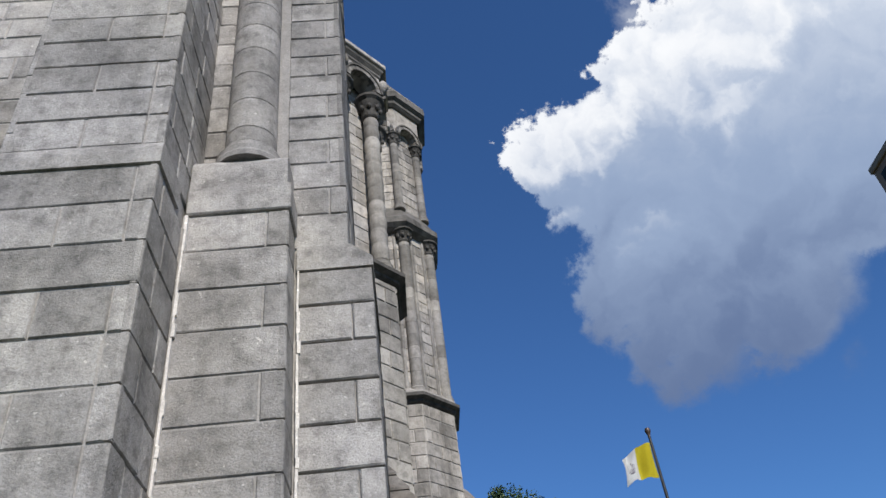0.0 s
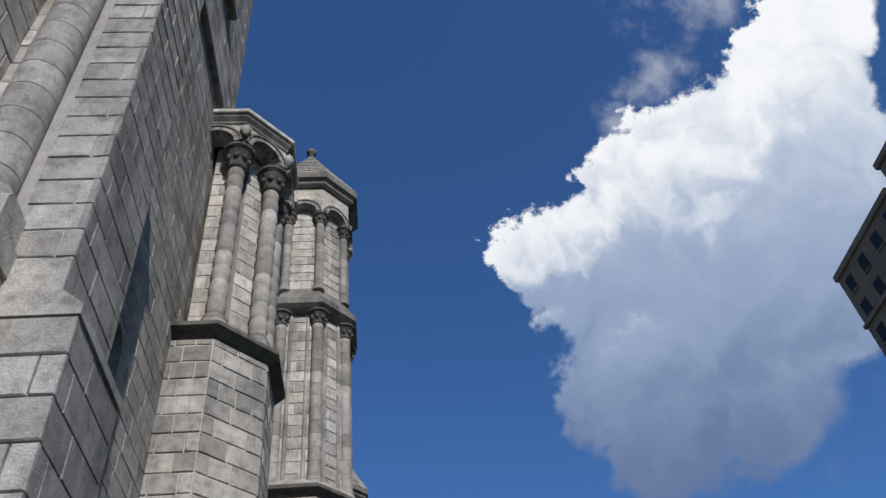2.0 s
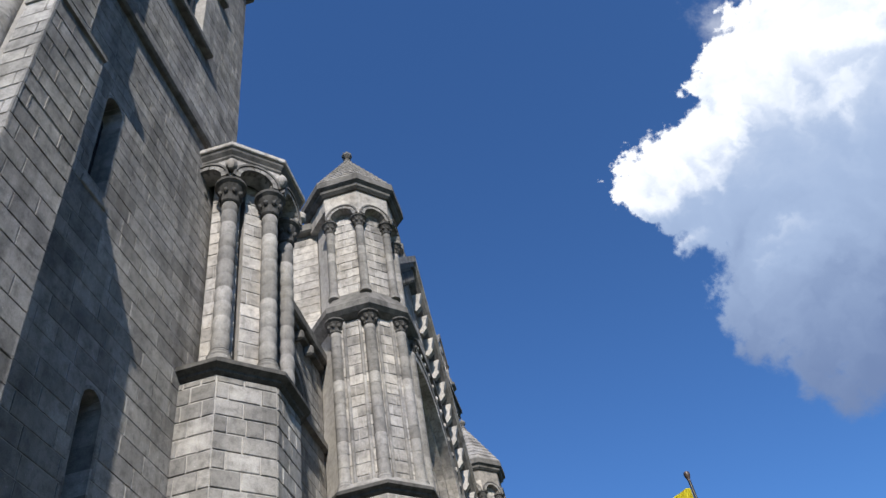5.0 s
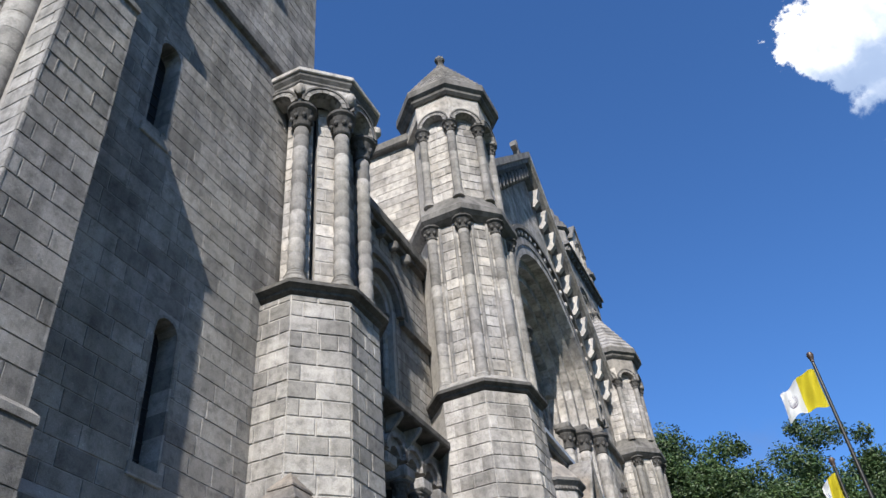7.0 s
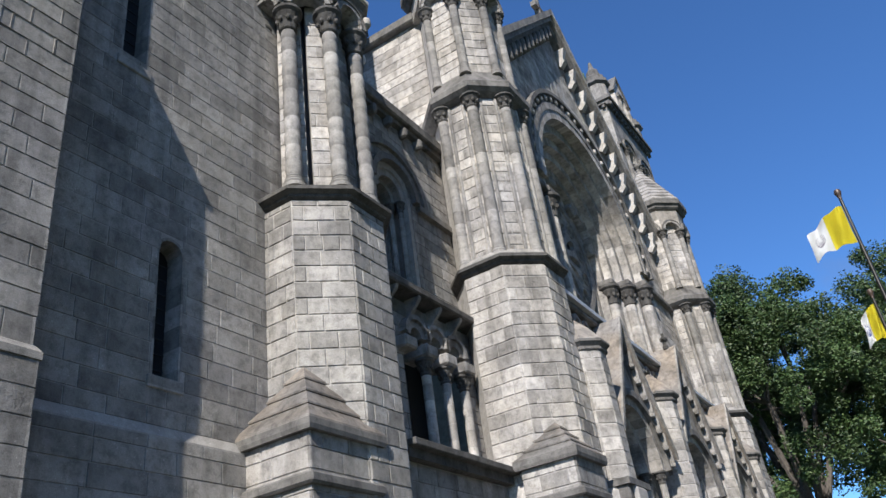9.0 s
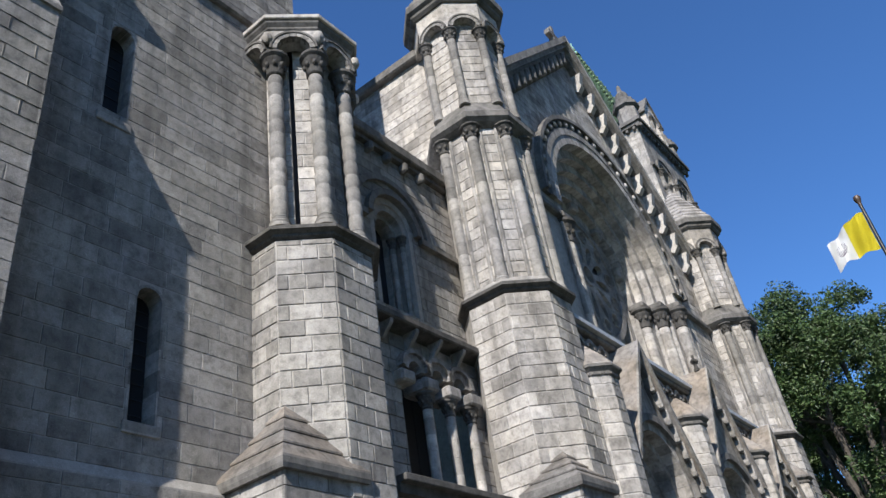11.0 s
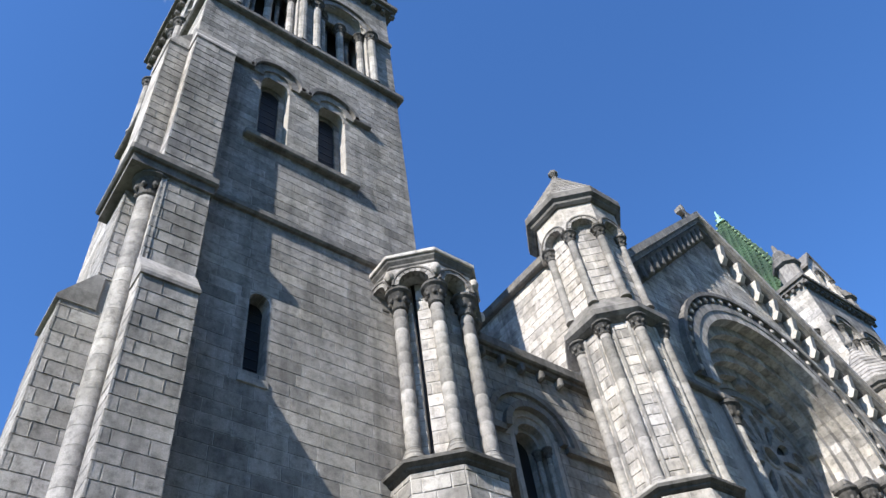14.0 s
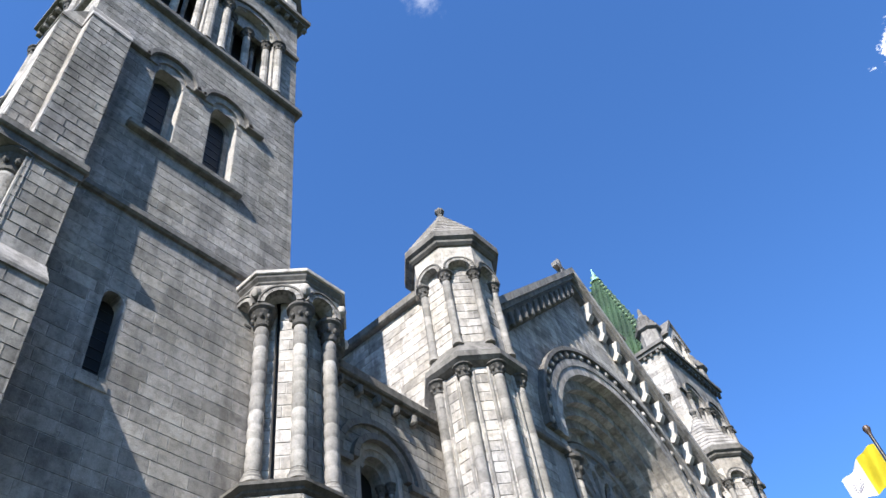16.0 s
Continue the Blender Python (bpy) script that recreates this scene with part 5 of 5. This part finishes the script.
# ---- flags before the church ----
def flagpole(x, y, top, turn, blue, limp=1.0):
    ob = thing("flagpole", (x, y, -0.32), "dark flagpole with a gilt ball and yellow and white flag", "flagpole", "flagpoles")
    part("pole", lathe(x, y, [(0.09, -0.3), (0.085, 3), (0.05, top - 0.3), (0.045, top - 0.25)], 12), BRONZE, ob, smooth=True)
    part("ball", lathe(x, y, [(0.03, top - 0.3), (0.06, top - 0.25), (0.05, top - 0.2), (0.09, top - 0.1), (0.115, top), (0.09, top + 0.08), (0.04, top + 0.11), (0.0, top + 0.12)], 12), GOLD, ob, smooth=True)
    halves = []
    for lo, hi, mat, name in ((0.0, 0.5, YELLOW, "yellow_half"), (0.5, 1.0, WHITE, "white_half")):
        bm = bmesh.new()
        grid = []
        for i in range(13):
            u = lo + (hi - lo) * i / 12
            row = []
            for j in range(13):
                v = j / 12
                out = 1.7 * u * limp
                drop = 1.35 * v * (1 - 0.3 * u) + 0.6 * u * u + 0.1 * u
                wob = 0.22 * math.sin(7 * u + 2.2 * v) * u + 0.08 * math.sin(15 * u - 3 * v)
                d = Vector((math.cos(turn), math.sin(turn), 0))
                p = Vector((x, y, top - 0.5)) + d * (0.06 + out * 0.9) + Vector((-d.y, d.x, 0)) * wob - Vector((0, 0, drop))
                row.append(bm.verts.new(p))
            grid.append(row)
        for i in range(12):
            for j in range(12):
                bm.faces.new((grid[i][j], grid[i + 1][j], grid[i + 1][j + 1], grid[i][j + 1]))
        bmesh.ops.solidify(bm, geom=bm.faces[:], thickness=0.008)
        halves.append(part(name, bm, mat, ob, smooth=True))
    bm = bmesh.new()
    rows = []
    for i in range(9):
        row = []
        for j in range(9):
            u, v = 0.62 + 0.26 * i / 8, 0.25 + 0.5 * j / 8
            # rounded patch
            du, dv = (i - 4) / 4, (j - 4) / 4
            k = 1 / max(1.0, math.hypot(du, dv))
            u, v = 0.75 + 0.13 * du * k, 0.5 + 0.25 * dv * k
            out, drop = 1.7 * u * limp, 1.35 * v * (1 - 0.3 * u) + 0.6 * u * u + 0.1 * u
            wob = 0.22 * math.sin(7 * u + 2.2 * v) * u + 0.08 * math.sin(15 * u - 3 * v)
            d = Vector((math.cos(turn), math.sin(turn), 0))
            row.append(bm.verts.new(Vector((x, y, top - 0.5)) + d * (0.06 + out * 0.9) + Vector((-d.y, d.x, 0)) * wob - Vector((0, 0, drop))))
        rows.append(row)
    for i in range(8):
        for j in range(8):
            bm.faces.new((rows[i][j], rows[i + 1][j], rows[i + 1][j + 1], rows[i][j + 1]))
    bmesh.ops.solidify(bm, geom=bm.faces[:], thickness=0.03)
    part("emblem", bm, BLUE if blue else EMBLEM, halves[1], "printed emblem")
    return ob


flagpole(9.27, 27.2, 14.2, radians(185), False, 0.85)
flagpole(8.97, 33.0, 12.75, radians(200), True, 0.5)


# ---- trees beyond the far tower ----
def tree(x, y, height, spread, seed, trunk_h):
    rng = random.Random(seed)
    ob = thing("tree", (x, y, -0.32), "tall broad-leaved tree in full dark green leaf", "tree", "trees beyond the church")
    bm = bmesh.new()

    def limb(a, b, r0, r1, n=7):
        d = (b - a).normalized()
        side = d.cross(Vector((0.3, 1, 0.1))).normalized()
        up = d.cross(side)
        hull(bm, [tuple(a + (side * math.cos(2 * math.pi * i / n) + up * math.sin(2 * math.pi * i / n)) * r0) for i in range(n)], [tuple(b + (side * math.cos(2 * math.pi * i / n) + up * math.sin(2 * math.pi * i / n)) * r1) for i in range(n)])

    base, fork = Vector((x, y, -0.3)), Vector((x + rng.uniform(-0.4, 0.4), y, trunk_h))
    limb(base, fork, 0.75, 0.5, 10)
    tips = []
    for k in range(9):
        a = 2 * math.pi * k / 9 + rng.uniform(-0.3, 0.3)
        mid = fork + Vector((math.cos(a) * spread * 0.35, math.sin(a) * spread * 0.35, (height - trunk_h) * rng.uniform(0.25, 0.5)))
        limb(fork, mid, 0.34, 0.2)
        for q in range(4):
            b = a + rng.uniform(-0.9, 0.9)
            end = mid + Vector((math.cos(b) * spread * rng.uniform(0.15, 0.5), math.sin(b) * spread * rng.uniform(0.15, 0.5), (height - trunk_h) * rng.uniform(-0.12, 0.38)))
            limb(mid, end, 0.16, 0.05, 5)
            tips.append(end)
    part("trunk", bm, BARK, ob)
    verts, faces = [], []
    clumps = [t + Vector((rng.gauss(0, 0.8), rng.gauss(0, 0.8), rng.gauss(0, 0.8))) for t in tips for _ in range(3)]
    mid_z = trunk_h + (height - trunk_h) * 0.5
    for _ in range(84):
        while True:
            p = Vector((rng.uniform(-1, 1), rng.uniform(-1, 1), rng.uniform(-1, 1)))
            if 0.45 < p.length < 1:
                break
        clumps.append(Vector((x + p.x * spread * 0.92, y + p.y * spread * 0.92, mid_z + p.z * (height - trunk_h) * 0.5)))
    for c in clumps:
        size = rng.uniform(0.9, 1.9)
        for _ in range(int(390 * size)):
            d = Vector((rng.gauss(0, 1), rng.gauss(0, 1), rng.gauss(0, 0.75)))
            d = d / max(d.length, 0.01) * size * rng.uniform(0.35, 1.0)
            p = c + d
            s = rng.uniform(0.1, 0.21)
            u = Vector((rng.gauss(0, 1), rng.gauss(0, 1), rng.gauss(0, 0.6))).normalized()
            w = u.cross(Vector((rng.gauss(0, 1), rng.gauss(0, 1), rng.gauss(0, 1)))).normalized()
            n0 = len(verts)
            lift = u.cross(w) * s * 0.25
            verts += [tuple(p - u * s), tuple(p + w * s * 0.5 + lift), tuple(p + u * s), tuple(p - w * s * 0.5 + lift)]
            faces += [(n0, n0 + 1, n0 + 2), (n0, n0 + 2, n0 + 3)]
    me = bpy.data.meshes.new("crown")
    me.from_pydata([tuple(Vector(v) - ob.location) for v in verts], [], faces)
    me.materials.append(LEAF)
    crown = new("crown", me)
    crown.parent = ob
    tagged(crown, "", "", "", "stuff")
    return ob


tree(-0.5, 72, 33.5, 9.5, 3, 9)
tree(9.5, 80, 34, 9.5, 4, 9)
tree(-8, 85, 38, 9, 5, 9)
tree(57, 80, 32.5, 9, 7, 9)
tree(16, 92, 25, 8, 6, 7)


# ---- the tall building across the street ----
def high_rise():
    ob = thing("apartment_building", (64, 40, -0.32), "tall beige brick apartment building with rows of dark windows", "building")
    parts = [(56, 78, 50.5, 63.6, 60.0), (56, 78, 4, 49.5, 62.8), (56.4, 78, -6, 40, 65.2)]
    for x0, x1, y0, y1, z in parts:
        w = part("wall", box(x0, x1, y0, y1, -0.3, z), HOTEL, ob)
        part("cornice", box(x0 - 0.3, x1, y0 - 0.2, y1 + 0.25, z - 0.6, z + 0.25, bevel=0.1), HOTELTRIM, w)
        part("band", box(x0 - 0.3, x1, y0, y1 + 0.2, z - 7.6, z - 7.2), HOTELTRIM, w)
        rows, cols = int((z - 6) / 3.55), max(1, int((y1 - y0) / 3.2))
        for r in range(max(0, rows - 16), rows):
            zz = z - 3.4 - (rows - 1 - r) * 3.55
            for c in range(cols):
                yy = y0 + (y1 - y0) * (c + 0.5) / cols
                win = part("window", box(x0 - 0.02, x0 + 0.1, yy - 0.7, yy + 0.7, zz, zz + 1.95), PANE, w)
                part("sill", box(x0 - 0.18, x0 + 0.05, yy - 0.75, yy + 0.75, zz - 0.2, zz - 0.02), HOTELTRIM, win)
    return ob


high_rise()

# ---- lay the stones ----
CHAMFER = 0.007
JOINT = 0.0075


ROCKY = {STONE_PALE.name: (0.014, 0.009, 0.007), TURRET.name: (0.014, 0.009, 0.007), STONE_NEAR.name: (0.009, 0.007, 0.005)}      # rock-faced blocks: margin, joint, unevenness
chisel = random.Random(77)


def block_points(w, h, push, rock):
    cham, joint, wild = ROCKY.get(rock, (CHAMFER, JOINT, 0.003))
    a, b = w / 2 - joint, h / 2 - joint
    back, edge, face = [], [], []
    for su, sv in ((-1, -1), (1, -1), (1, 1), (-1, 1)):
        u, v = su * (a + chisel.uniform(-wild, wild * 0.5)), sv * (b + chisel.uniform(-wild, wild * 0.5))
        c = min(cham * chisel.uniform(0.6, 1.5), a * 0.5, b * 0.5)
        back.append((u, -0.05, v)), edge.append((u, -cham, v)), face.append((u - su * c, push + chisel.uniform(-wild, wild) * 0.6, v - sv * c))
    return back + edge + face


BLOCK_FACES = [(8, 9, 10, 11)] + [(s + i, s + (i + 1) % 4, s + 4 + (i + 1) % 4, s + 4 + i) for s in (0, 4) for i in range(4)]
SHARED = {}
for owner, stones in MASONRY.items():
    stones.sort(key=lambda s: (s[2] < 3.2, s[2] + 0.35 * abs(s[1] - 9)))
    base = BASES[owner]
    for turn, s in enumerate(stones[:300]):
        x, y, z, ux, uy, nx, ny, w, h, push, mat = s
        key = (round(w, 2), round(h, 2), mat.name, turn % 3)
        if key not in SHARED:
            me = bpy.data.meshes.new("block")
            me.from_pydata(block_points(w, h, 0.003, mat.name), [], BLOCK_FACES)
            me.materials.append(mat)
            SHARED[key] = me
        ob = bpy.data.objects.new("block", SHARED[key])
        scene.collection.objects.link(ob)
        ob.parent = owner
        ob.matrix_basis = Matrix(((ux, nx, 0, x - base.x + nx * push), (uy, ny, 0, y - base.y + ny * push), (0, 0, 1, z - base.z), (0, 0, 0, 1)))
    by = {}
    for s in stones[300:]:
        by.setdefault(s[10].name, []).append(s)
    for name, group in by.items():
        verts, faces = [], []
        for x, y, z, ux, uy, nx, ny, w, h, push, mat in group:
            n0 = len(verts)
            verts += [(x - base.x + ux * a + nx * d, y - base.y + uy * a + ny * d, z - base.z + c) for a, d, c in block_points(w, h, push, mat.name)]
            faces += [tuple(n0 + i for i in f) for f in BLOCK_FACES]
        me = bpy.data.meshes.new("blockwork")
        me.from_pydata(verts, [], faces)
        me.materials.append(group[0][10])
        ob = new("blockwork", me)
        ob.parent = owner
        tagged(ob, "", "", "", "stuff")
